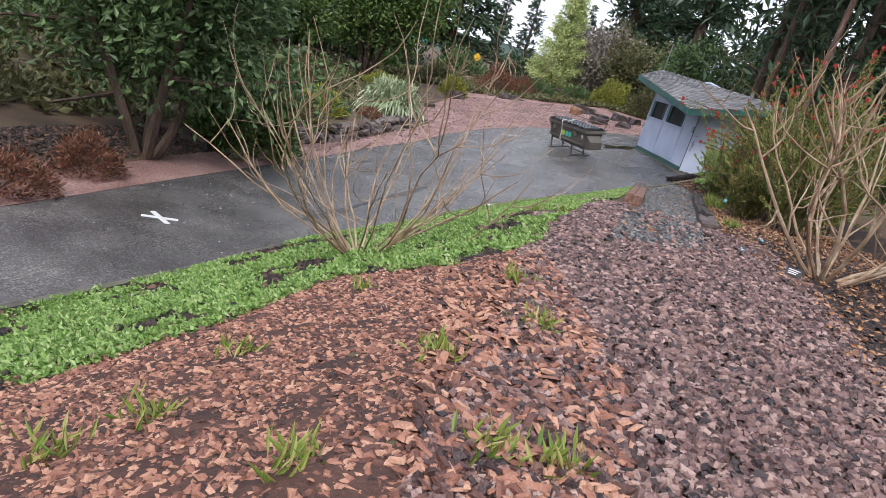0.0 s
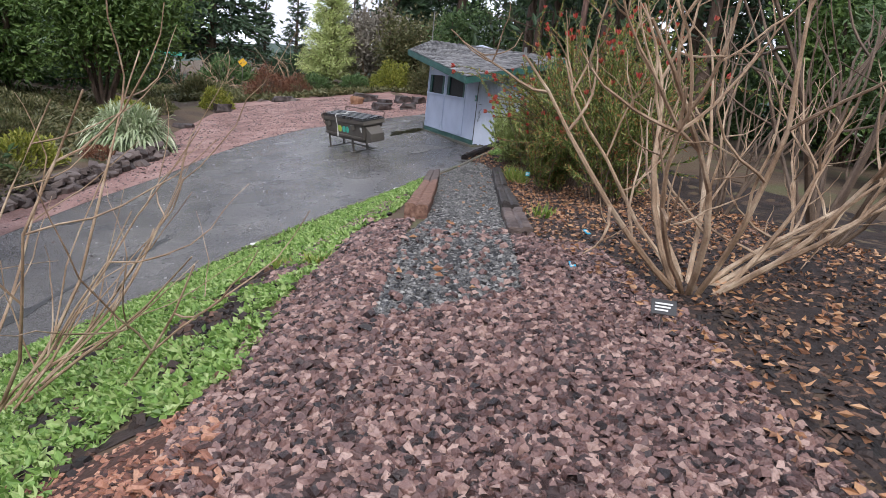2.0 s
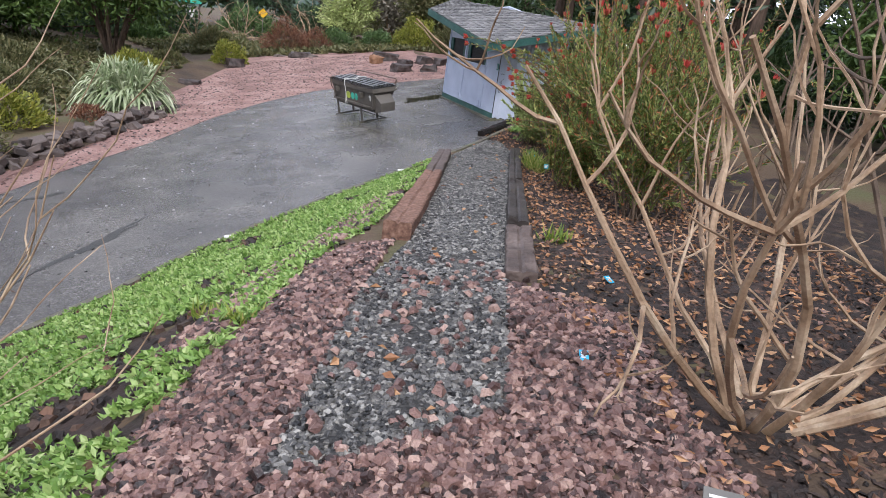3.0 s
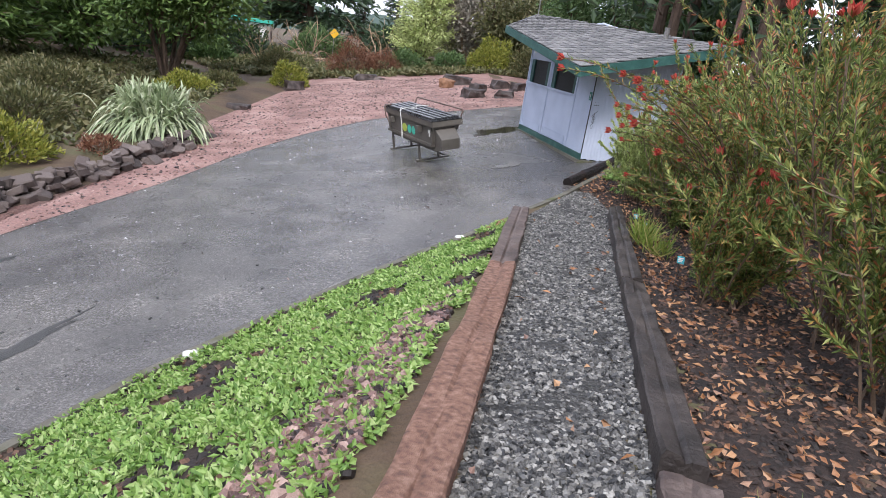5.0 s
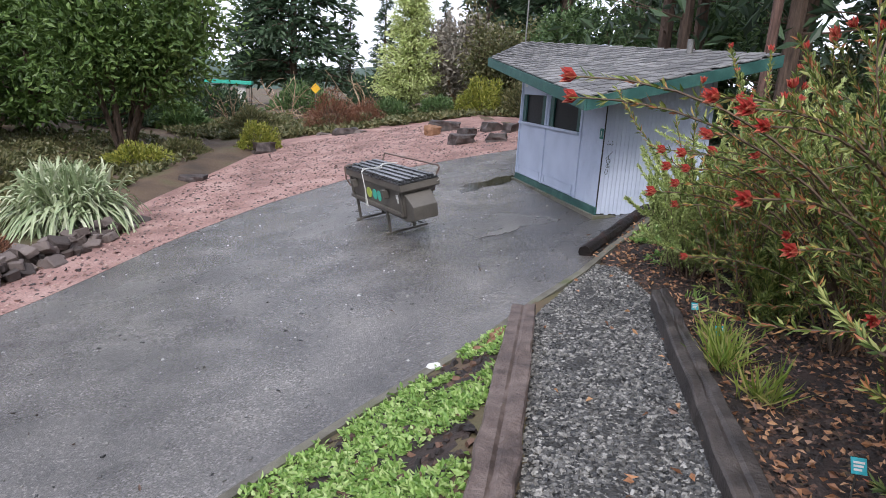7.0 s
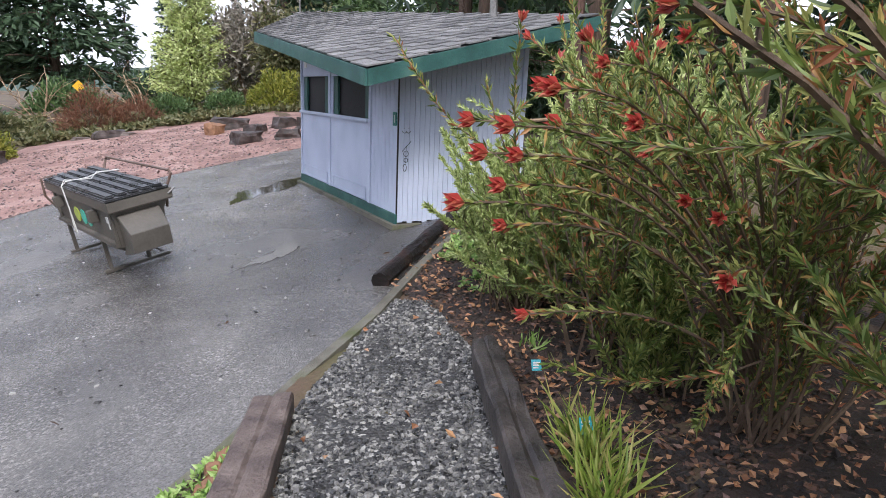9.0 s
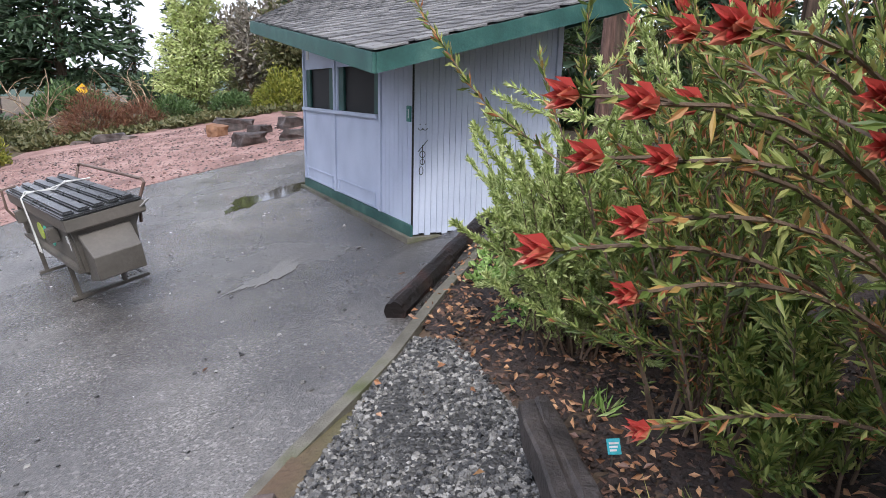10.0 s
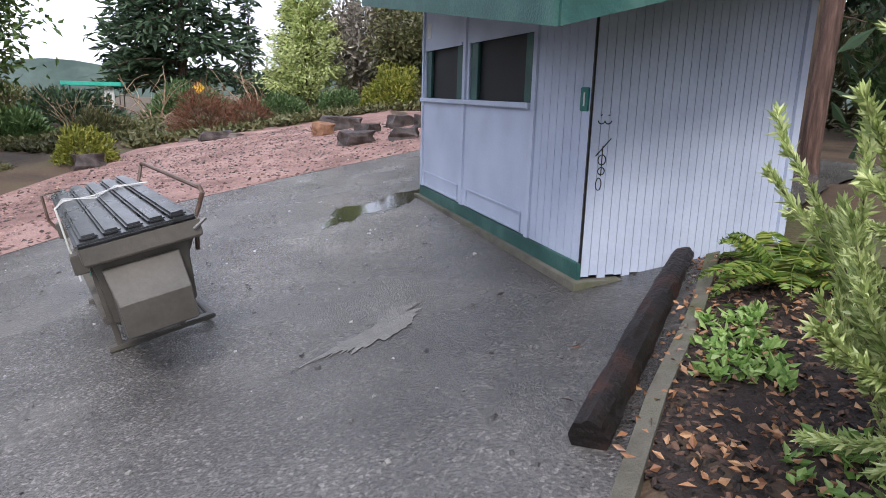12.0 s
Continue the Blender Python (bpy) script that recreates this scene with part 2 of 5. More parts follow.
l.new(wear.outputs[0], speck.inputs[0])
l.new(soak.outputs[2], speck.inputs[6])
l.new(tone_.outputs[0], speck.inputs[7])
l.new(speck.outputs[2], bs.inputs["Base Color"])
rough_ = n.new("ShaderNodeMapRange")
rough_.inputs["From Min"].default_value, rough_.inputs["From Max"].default_value = 0.38, 0.66
rough_.inputs["To Min"].default_value, rough_.inputs["To Max"].default_value = 0.12, 0.36
l.new(worn.outputs[0], rough_.inputs["Value"])
l.new(rough_.outputs[0], bs.inputs["Roughness"])
M_WATER = mat("puddle_water", [(0.012, 0.012, 0.012), (0.028, 0.027, 0.025)], 2, 0.05, 0.02, 20, rough_var=0.02, spec=0.8)
M_STAIN = mat("pale_dry_patch", [(0.1, 0.095, 0.091), (0.17, 0.162, 0.152)], 14, 0.35, 0.4, 75, grain=0.8)
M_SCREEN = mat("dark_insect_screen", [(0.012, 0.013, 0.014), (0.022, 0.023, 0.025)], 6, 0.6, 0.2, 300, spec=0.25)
M_TAR = mat("tar_seam", [(0.03, 0.03, 0.03), (0.06, 0.058, 0.056)], 4, 0.35, 0.3, 75)
M_WHITE = mat("white_chalky_paint", [(0.55, 0.55, 0.53), (0.72, 0.72, 0.7)], 6, 0.8, 0.1, 90)
M_TEAL = mat("teal_plant_tag", [(0.02, 0.3, 0.36), (0.03, 0.4, 0.46)], 4, 0.4, 0)
M_BLUETAG = mat("bright_blue_tag", [(0.02, 0.35, 0.6), (0.03, 0.45, 0.7)], 4, 0.4, 0)
M_BLACKSIGN = mat("black_label_plate", [(0.02, 0.02, 0.022), (0.03, 0.03, 0.032)], 4, 0.35, 0)
M_INK = mat("black_marker_ink", [(0.01, 0.01, 0.012), (0.02, 0.02, 0.02)], 4, 0.5, 0)
M_SIGNY = mat("yellow_sign", [(0.75, 0.42, 0.02), (0.8, 0.48, 0.03)], 4, 0.5, 0)
M_LOGOA = mat("logo_teal_green", [(0.05, 0.4, 0.3), (0.06, 0.5, 0.38)], 4, 0.4, 0)
M_LOGOB = mat("logo_yellow_green", [(0.4, 0.5, 0.08), (0.5, 0.6, 0.1)], 4, 0.4, 0)


# ---- building helpers ----
rng = np.random.default_rng(7)


def obj(name, verts, faces, material, parent=None, label=""):
    me = bpy.data.meshes.new(name)
    me.from_pydata([tuple(v) for v in np.asarray(verts, float).tolist()], [], [tuple(f) for f in (faces.tolist() if isinstance(faces, np.ndarray) else faces)])
    me.materials.append(material)
    me.update()
    ob = new(name, me)
    if parent is not None:
        ob.parent = parent
    if label:
        ob["label"] = label
    return ob


def part(name, bm, material, parent=None, label="", smooth=False):
    me = bpy.data.meshes.new(name)
    bm.normal_update()
    if smooth:
        for f in bm.faces:
            f.smooth = True
    bm.to_mesh(me)
    bm.free()
    me.materials.append(material)
    ob = new(name, me)
    if parent is not None:
        ob.parent = parent
    if label:
        ob["label"] = label
    return ob


def thing(name, x, y, z, label, category, group="", turn=0.0, kind=""):
    e = new(name)
    e.empty_display_size = 0.1
    e.matrix_world = pose(x, y, z, 0, 0, turn)
    return tagged(e, label, category, group, kind)


def box(bm, a, b, bevel=0.0, m=None):
    a, b = Vector(a), Vector(b)
    made = bmesh.ops.create_cube(bm, size=1.0)["verts"]
    for v in made:
        v.co = Vector((a[i] + (v.co[i] + 0.5) * (b[i] - a[i]) for i in range(3)))
    if bevel:
        edges = {e for v in made for e in v.link_edges}
        made = bmesh.ops.bevel(bm, geom=list(edges), offset=bevel, segments=2, affect="EDGES")["verts"]
    if m is not None:
        bmesh.ops.transform(bm, matrix=m, verts=made)
    return made


def tube(points, radii, sides=6):
    """Verts and faces of a bent, tapered tube with closed ends."""
    pts = np.asarray(points, float)
    k = len(pts)
    rad = np.interp(np.linspace(0, 1, k), np.linspace(0, 1, len(radii)), radii)
    d = np.gradient(pts, axis=0)
    d /= np.linalg.norm(d, axis=1)[:, None] + 1e-9
    up = np.array([0.31, 0.22, 0.92]) if abs(d[0, 2]) < 0.9 else np.array([1.0, 0.1, 0.0])
    a = np.cross(d, up)
    a /= np.linalg.norm(a, axis=1)[:, None] + 1e-9
    b = np.cross(d, a)
    ang = np.linspace(0, 2 * np.pi, sides, endpoint=False)
    v = pts[:, None] + rad[:, None, None] * (np.cos(ang)[None, :, None] * a[:, None] + np.sin(ang)[None, :, None] * b[:, None])
    f = []
    for i in range(k - 1):
        for j in range(sides):
            q = (j + 1) % sides
            f.append((i * sides + j, i * sides + q, (i + 1) * sides + q, (i + 1) * sides + j))
    f.append(tuple(range(sides))[::-1])
    f.append(tuple((k - 1) * sides + j for j in range(sides)))
    return v.reshape(-1, 3), f


class Heap:
    """Collects verts and faces into one mesh."""

    def __init__(self):
        self.v, self.f, self.n = [], [], 0

    def put(self, v, f):
        self.v.append(np.asarray(v, float))
        self.f += [tuple(i + self.n for i in q) for q in f]
        self.n += len(v)

    def make(self, name, material, parent=None, label=""):
        return obj(name, np.concatenate(self.v), self.f, material, parent, label)


def unit(v):
    return v / (np.linalg.norm(v, axis=-1, keepdims=True) + 1e-9)


def leaf_mesh(at, way, length, width, cup=0.25):
    """Folded pointed leaves: two triangles each side of a midrib."""
    n = len(at)
    way = unit(way)
    side = unit(np.cross(way, rng.normal(size=(n, 3))))
    nrm = np.cross(side, way)
    L, W = np.broadcast_to(length, n)[:, None], np.broadcast_to(width, n)[:, None]
    v = np.stack([at, at + way * L * 0.5 + side * W * 0.5 + nrm * W * cup, at + way * L, at + way * L * 0.5 - side * W * 0.5 + nrm * W * cup], 1).reshape(-1, 3)
    i = np.arange(n)[:, None] * 4
    return v, np.concatenate([i + [0, 1, 2], i + [0, 2, 3]], 1).reshape(-1, 3)


STONE = np.array([(-1, -1, -1), (1, -1, -1), (1, 1, -1), (-1, 1, -1), (-0.6, -0.6, 1), (0.6, -0.6, 1), (0.6, 0.6, 1), (-0.6, 0.6, 1)], float) * 0.5
STONE_F = np.array([(4, 5, 6, 7), (0, 1, 5, 4), (1, 2, 6, 5), (2, 3, 7, 6), (3, 0, 4, 7)])


def turns(n, tilt=1.0):
    """Random rotations, mostly lying flat when tilt is small."""
    a, b, c = rng.uniform(0, 2 * np.pi, n), rng.normal(0, tilt, n), rng.normal(0, tilt, n)
    ca, sa, cb, sb, cc, sc = np.cos(a), np.sin(a), np.cos(b), np.sin(b), np.cos(c), np.sin(c)
    o, z = np.ones(n), np.zeros(n)
    rz = np.stack([ca, -sa, z, sa, ca, z, z, z, o], 1).reshape(n, 3, 3)
    rx = np.stack([o, z, z, z, cb, -sb, z, sb, cb], 1).reshape(n, 3, 3)
    ry = np.stack([cc, z, sc, z, o, z, -sc, z, cc], 1).reshape(n, 3, 3)
    return rz @ rx @ ry


def pieces(at, size, tilt=0.4, rag=0.26):
    """Angular stones or chips at places, each of its own size (n, 3)."""
    n = len(at)
    local = STONE[None] * (1 + rng.uniform(-rag, rag, (n, 8, 3))) * size[:, None]
    v = np.einsum("nij,nkj->nki", turns(n, tilt), local) + at[:, None]
    return v.reshape(-1, 3), (np.arange(n)[:, None, None] * 8 + STONE_F[None]).reshape(-1, 4)


def inside(p, poly):
    x, y = p[:, 0], p[:, 1]
    res = np.zeros(len(p), bool)
    for (x0, y0), (x1, y1) in zip(poly, poly[1:] + poly[:1]):
        res ^= ((y0 > y) != (y1 > y)) & (x < (x1 - x0) * (y - y0) / (y1 - y0 + 1e-12) + x0)
    return res


def sprinkle(poly, count):
    lo, hi = np.min(poly, 0), np.max(poly, 0)
    p = rng.uniform(lo, hi, (int(count * 9) + 50, 2))
    return p[inside(p, poly)][:count]


def gap(p, line):
    """Distance from points to a bent line."""
    best = np.full(len(p), 1e9)
    for a, b in zip(line, line[1:]):
        a, b = np.array(a), np.array(b)
        t = np.clip(((p - a) @ (b - a)) / ((b - a) @ (b - a)), 0, 1)
        best = np.minimum(best, np.linalg.norm(p - a - t[:, None] * (b - a), axis=1))
    return best


def resample(line, n):
    q = np.array(line, float)
    d = np.r_[0, np.cumsum(np.linalg.norm(np.diff(q, axis=0), axis=1))]
    t = np.linspace(0, d[-1], n)
    return np.stack([np.interp(t, d, q[:, 0]), np.interp(t, d, q[:, 1])], 1)


# ---- the lie of the land ----
NEAR = [(-40, -56), (-22, -30), (-13, -16.5), (-10.0, -11.8), (-8.7, -9.6), (-7.65, -8.3), (-6.6, -7.2), (-5.8, -6.2), (-4.85, -5.3), (-4.14, -4.65), (-3.5, -4.1), (-2.99, -3.7), (-2.4, -3.25), (-1.86, -2.72), (-1.1, -2.07), (-0.37, -1.3), (0.26, -0.72), (1.0, 0.06)]
FAR = [(-44, -50), (-24, -26), (-14, -14.5), (-11.2, -9.9), (-10.3, -7.4), (-9.4, -5.0), (-8.0, -2.0), (-6.8, 0.0), (-5.9, 2.1), (-4.7, 4.1), (-3.1, 5.9), (-0.8, 6.9), (1.3, 7.5), (5, 8.6)]
EDGE_L = [(-45, -48.6), (-25, -25), (-15, -14), (-12.0, -9.6), (-11.0, -7.0), (-10.2, -4.6), (-8.9, -1.8), (-8.0, -0.2), (-7.5, 1.3), (-6.8, 3.3), (-7.2, 6.0), (-6.4, 9.2), (-5.2, 14.5), (-4.6, 17.5)]


def fall(x, y):
    """The asphalt's slope."""
    return -0.02 + 0.155 * np.clip(x, -9, 3) + 0.006 * np.clip(y, -20, 30)


def slope(x, y):
    s, w = (x + 4.52) * 0.39 + (y + 9.25) * 0.921, (x + 4.52) * 0.921 - (y + 9.25) * 0.39
    return 0.24 - 0.082 * np.clip(s, -1.2, 6.5) + np.where(w < -0.15, 0.5 * (w + 0.15), 0.09 * np.clip(w + 0.15, 0, 3))


def land(x, y):
    x, y = np.asarray(x, float), np.asarray(y, float)
    bank = slope(x, y)
    base = fall(x, y)
    p = np.stack([x.ravel(), y.ravel()], 1)
    d = gap(p, EDGE_L).reshape(x.shape)
    ex = np.interp(y, [q[1] for q in EDGE_L], [q[0] for q in EDGE_L])
    garden = np.where(x < ex, np.clip(d / 0.7, 0, 1) * 0.22 + 0.02 * np.clip(d - 1, 0, 12), 0)
    return np.maximum(base, bank) + garden


def at(x, y):
    return float(land(np.array([x]), np.array([y]))[0])


def loft(name, a, b, n, across, material, lift, z=None, skirt=0.0):
    """A strip of ground between two bent lines."""
    a, b = resample(a, n), resample(b, n)
    t = np.linspace(0, 1, across + 1)
    p = a[:, None] * (1 - t)[None, :, None] + b[:, None] * t[None, :, None]
    zz = (land if z is None else z)(p[..., 0], p[..., 1]) + lift
    v = np.concatenate([p, zz[..., None]], 2).reshape(-1, 3)
    c = across + 1
    f = [(i * c + j, (i + 1) * c + j, (i + 1) * c + j + 1, i * c + j + 1) for i in range(n - 1) for j in range(across)]
    ob = obj(name, v, f, material)
    me = ob.data
    if me.polygons[0].normal.z < 0:
        me.flip_normals()
    if skirt:
        so = ob.modifiers.new("thickness", "SOLIDIFY")
        so.thickness, so.offset = skirt, -1
    return ob


xs = np.r_[-600, -350, -200, -120, -80, -55, -40, -30, -24, -19, np.arange(-16, 8.01, 0.2), 9, 11, 14, 18, 24, 32, 45, 65, 100, 180, 350, 600]
ys = np.r_[-600, -350, -200, -120, -75, -50, -38, -30, -25, np.arange(-21, 20.01, 0.25), 21, 23, 26, 30, 36, 45, 60, 85, 130, 220, 380, 600]
gx, gy = np.meshgrid(xs, ys)
gz = land(gx, gy)
road = np.zeros(gx.size, bool) | inside(np.stack([gx.ravel(), gy.ravel()], 1), NEAR + [(5, 2.0)] + FAR[::-1])
gz = gz - 0.06 * road.reshape(gx.shape)
gv = np.stack([gx, gy, gz], 2).reshape(-1, 3)
nx = len(xs)
gf = [(j * nx + i, j * nx + i + 1, (j + 1) * nx + i + 1, (j + 1) * nx + i) for j in range(len(ys) - 1) for i in range(nx - 1)]
ground = tagged(obj("ground", gv, gf, M_FOREST), "brown garden soil and leaf-strewn forest floor", "ground", kind="structure")
for q in ground.data.polygons:
    q.use_smooth = True

road_ob = tagged(loft("road", NEAR + [(1.75, 0.3), (5, 2.0)], FAR, 120, 18, M_ASPHALT, 0.012, fall), "wet grey cracked asphalt driveway with puddles", "driveway", kind="structure")
court = tagged(loft("pavement_gravel_court", FAR, EDGE_L + [(0.5, 18.5), (9, 19)], 110, 16, M_COURT, 0.016, fall), "reddish pink lava gravel court beyond the asphalt", "gravel", kind="structure")

# zones of the planted bank
VEG = [(-10.6, -15.6), (-8.9, -14.2), (-8.1, -13.4), (-7.5, -12.3), (-6.7, -12.6), (-6.1, -12.2), (-5.8, -11.2), (-5.4, -10.4), (-5.0, -9.5), (-4.55, -8.9), (-3.3, -6.0), (-2.15, -3.3)]
vegzone = VEG + [(-2.4, -3.35), (-2.99, -3.78), (-3.5, -4.2), (-4.14, -4.75), (-4.85, -5.4), (-5.8, -6.3), (-6.6, -7.3), (-7.65, -8.4), (-8.7, -9.7), (-10.0, -11.9), (-12, -15)]
GREY = [(-5.5, -11.9), (-4.9, -10.4), (-4.32, -9.3), (-3.05, -6.1), (-1.9, -3.1), (-1.22, -2.25), (-0.85, -1.85), (-0.62, -2.1), (-0.8, -3.2), (-1.78, -5.45), (-2.52, -6.9), (-3.55, -9.2), (-4.05, -10.4), (-4.6, -11.7)]
RED = [(-6.3, -12.4), (-5.8, -11.2), (-5.0, -9.5), (-4.45, -9.3), (-4.9, -10.4), (-5.5, -11.9), (-4.6, -11.7), (-4.05, -10.4), (-3.7, -11.0), (-4.05, -12.4), (-4.75, -14.2), (-5.35, -17.0), (-5.5, -19.5), (-7.9, -19.5), (-7.0, -15.0), (-6.5, -13.6)]
ORANGE = [(-6.1, -12.25), (-6.6, -12.45), (-7.55, -12.1), (-8.25, -13.2), (-9.05, -14.0), (-10.5, -15.6), (-10.0, -20), (-7.7, -20), (-6.8, -15.0), (-6.3, -13.6)]
BED = [(-3.95, -10.6), (-4.2, -12.3), (-4.9, -14.2), (-5.5, -17.0), (-5.6, -20), (0, -20), (2.5, -10), (2.2, -3), (1.6, -0.15), (0.88, 0.0), (0.26, -0.63), (-0.38, -1.24), (-0.72, -1.62), (-0.72, -3.1), (-2.42, -6.95), (-3.5, -9.2)]


def bedsheet(name, poly, material, lift, label, category):
    """A sheet of ground cover draped over the land."""
    lo, hi = np.min(poly, 0), np.max(poly, 0)
    step = 0.12
    px, py = np.arange(lo[0], hi[0] + step, step), np.arange(lo[1], hi[1] + step, step)
    X, Y = np.meshgrid(px, py)
    Z = land(X, Y) + lift + 0.006 * rng.normal(size=X.shape)
    ok = inside(np.stack([X.ravel(), Y.ravel()], 1), poly).reshape(X.shape)
    idx = -np.ones(X.shape, int)
    idx[ok] = np.arange(ok.sum())
    v = np.stack([X[ok], Y[ok], Z[ok]], 1)
    q = np.stack([idx[:-1, :-1], idx[:-1, 1:], idx[1:, 1:], idx[1:, :-1]], 2).reshape(-1, 4)
    return tagged(obj(name, v, q[(q >= 0).all(1)], material), label, category, kind="structure")


bedsheet("ground_grey_gravel", GREY, M_GREYBASE, 0.008, "path bed of fine grey crushed gravel", "gravel path")
bedsheet("ground_red_gravel", RED, M_REDBASE, 0.006, "bed of reddish purple lava gravel", "gravel")
bedsheet("ground_orange_mulch", ORANGE, M_MULCHBASE, 0.005, "bank covered with orange brown bark mulch", "mulch")
bedsheet("ground_dark_bed", BED, M_SOIL, 0.004, "dark planting bed under the bushes", "soil")
bedsheet("ground_weedy_bank", vegzone, M_SOIL, 0.004, "dark earth bank under green weeds", "soil")

# concrete lip between bank and asphalt
inner = [(x + 0.05, y - 0.06) for x, y in NEAR[2:]]
lip = tagged(loft("trim_concrete_lip", NEAR[2:], inner, 90, 2, M_CONCRETE, 0.03, fall, 0.12), "narrow stained concrete lip along the asphalt", "kerb", kind="structure")

# ---- kiosk shed ----
def roofz(x, y):
    return 1.54 + 0.26 * (x + 0.63) + 0.129 * (y + 0.75)


shed = thing("shed", 0, 0, 0, "pale blue wooden kiosk shed with green trim and shingled roof", "shed")


def slab(name, x0, x1, y0, y1, z0, z1, material, label="", parent=shed, bevel=0.004):
    """A board of the shed; z1 None reaches up to the roof."""
    bm = bmesh.new()
    box(bm, (x0, y0, z0), (x1, y1, 3.0 if z1 is None else z1), 0 if z1 is None else bevel)
    if z1 is None:
        for v in bm.verts:
            if v.co.z > 2.9:
                v.co.z = roofz(v.co.x, v.co.y) - 0.1
    return part(name, bm, material, parent, label)


slab("foundation", -0.07, 1.58, -0.07, 3.68, -0.75, 0.035, M_CONCRETE, "mossy concrete slab")
front = slab("front_panel", 0.0, 0.06, 0.80, 3.60, 0.14, 1.08, M_WALL, "flat pale blue lower panel")
slab("upper_panel", 0.0, 0.06, 0.80, 3.60, 1.6, None, M_WALL, "pale blue panel above the windows")
slab("window_post", 0.0, 0.06, 2.15, 2.34, 1.08, 1.6, M_WALL)
slab("window_post", 0.0, 0.06, 3.54, 3.60, 1.08, 1.6, M_WALL)
slab("back_wall", 1.44, 1.5, 0.06, 3.54, 0.035, None, M_WALL)
slab("end_wall", 0.06, 1.5, 3.54, 3.6, 0.035, None, M_WALL)
# darker than the boards, so groove shade is put into the backing's colour
slab("side_wall", 0.06, 1.5, 0.012, 0.06, 0.06, None, M_SOFFITGROOVE, "wall behind the vertical boards, grey for the grooves' shade")
slab("corner_wall", 0.012, 0.06, 0.0, 0.80, 0.06, None, M_SOFFITGROOVE)
# floor and an added board carry the interior's darkness in their colour
slab("inner_floor", 0.06, 1.44, 0.06, 3.54, 0.036, 0.06, M_INNERSHADE)
slab("inner_backing", 1.0, 1.03, 0.06, 3.54, 0.06, None, M_INNERSHADE, "added near-black board standing in for interior shade")
slab("base_trim", -0.022, 0.004, -0.02, 3.62, 0.03, 0.14, M_GREEN, "weathered green base board")
slab("base_trim", 1.5, 1.52, -0.02, 3.62, 0.03, 0.14, M_GREEN, "weathered green base board")
for y0, y1 in ((0.74, 0.8), (2.21, 2.27), (3.57, 3.62)):
    slab("batten", -0.02, 0.0, y0, y1, 0.141, None, M_WALL, "pale blue vertical batten")
slab("sill", -0.045, 0.0, 0.8, 3.6, 1.055, 1.095, M_WALL, "projecting pale window sill")
for y0, y1 in ((0.9, 2.12), (2.36, 3.5)):
    for z0, z1 in ((0.29, 0.31), (0.15, 0.17)):
        slab("panel_moulding", -0.012, 0.0, y0, y1, z0, z1, M_WALL)
    for ya in (y0, y1 - 0.02):
        slab("panel_moulding", -0.012, 0.0, ya, ya + 0.02, 0.17, 0.29, M_WALL)
for y0, y1 in ((0.82, 2.14), (2.35, 3.53)):
    win = slab("window_frame", -0.008, 0.012, y0, y1, 1.575, 1.6, M_WALL, "window with green shutters and dark screens")
    slab("shutter", 0.012, 0.04, y0, y0 + 0.17, 1.097, 1.574, M_GREEN, "open green shutter", win)
    slab("shutter", 0.012, 0.04, y1 - 0.17, y1, 1.097, 1.574, M_GREEN, "open green shutter", win)
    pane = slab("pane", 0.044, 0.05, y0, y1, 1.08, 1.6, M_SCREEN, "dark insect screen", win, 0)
    # added board, coloured as the unlit room behind the window
    slab("blind", 0.16, 0.18, y0 - 0.1, y1 + 0.1, 0.9, 1.75, M_INNERSHADE, "added near-black board painted as the unlit room", win, 0)
slab("paper_notice", -0.004, 0.0, 3.35, 3.47, 1.7, 1.85, M_WHITE, "blank white paper notice")
for k in range(7):
    slab("board", -0.002, 0.012, 0.008 + k * 0.105, 0.008 + k * 0.105 + 0.099, 0.141, None, M_WALL)
for k in range(25):
    x0 = 0.012 + k * 0.05905
    slab("board", x0, x0 + 0.0552, -0.004, 0.012, 0.05 + 0.012 * math.sin(k * 2.3), None, M_WALL)
slab("corner_gap", -0.006, 0.006, -0.008, 0.004, 0.05, None, M_INK, "dark open corner seam")
slab("edge_trim", 1.485, 1.54, -0.03, -0.0045, 0.06, None, M_WALL, "white corner trim board")
plate = slab("number_plate", -0.012, -0.003, 0.02, 0.12, 1.06, 1.2, M_PLATE, "small green plate with the figure 1")
slab("figure", -0.0145, -0.0125, 0.062, 0.078, 1.09, 1.17, M_WHITE, "white figure 1", plate, 0)


def scrawl(points):
    v, f = tube([(0.02 + x * 0.75, -0.006, 0.8 + (z - 0.78) * 0.75) for x, z in points], [0.0035], 5)
    obj("marker_scrawl", v, f, M_INK, shed, "black marker scrawl")


def ring(cx, cz, rx, rz, a0=0, a1=360):
    return [(cx + rx * math.cos(radians(a)), cz + rz * math.sin(radians(a))) for a in np.linspace(a0, a1, 16)]


scrawl([(0.04, 0.78), (0.17, 0.92)])
scrawl([(0.1, 0.86), (0.1, 0.62)])
scrawl(ring(0.1, 0.75, 0.035, 0.04))
scrawl(ring(0.1, 0.66, 0.03, 0.03))
scrawl(ring(0.085, 0.555, 0.025, 0.05))
scrawl(ring(0.07, 1.06, 0.03, 0.025, 180, 360))
scrawl(ring(0.13, 1.06, 0.03, 0.025, 180, 360))
for dx in (0.06, 0.13):
    scrawl([(dx, 1.1), (dx + 0.012, 1.105)])

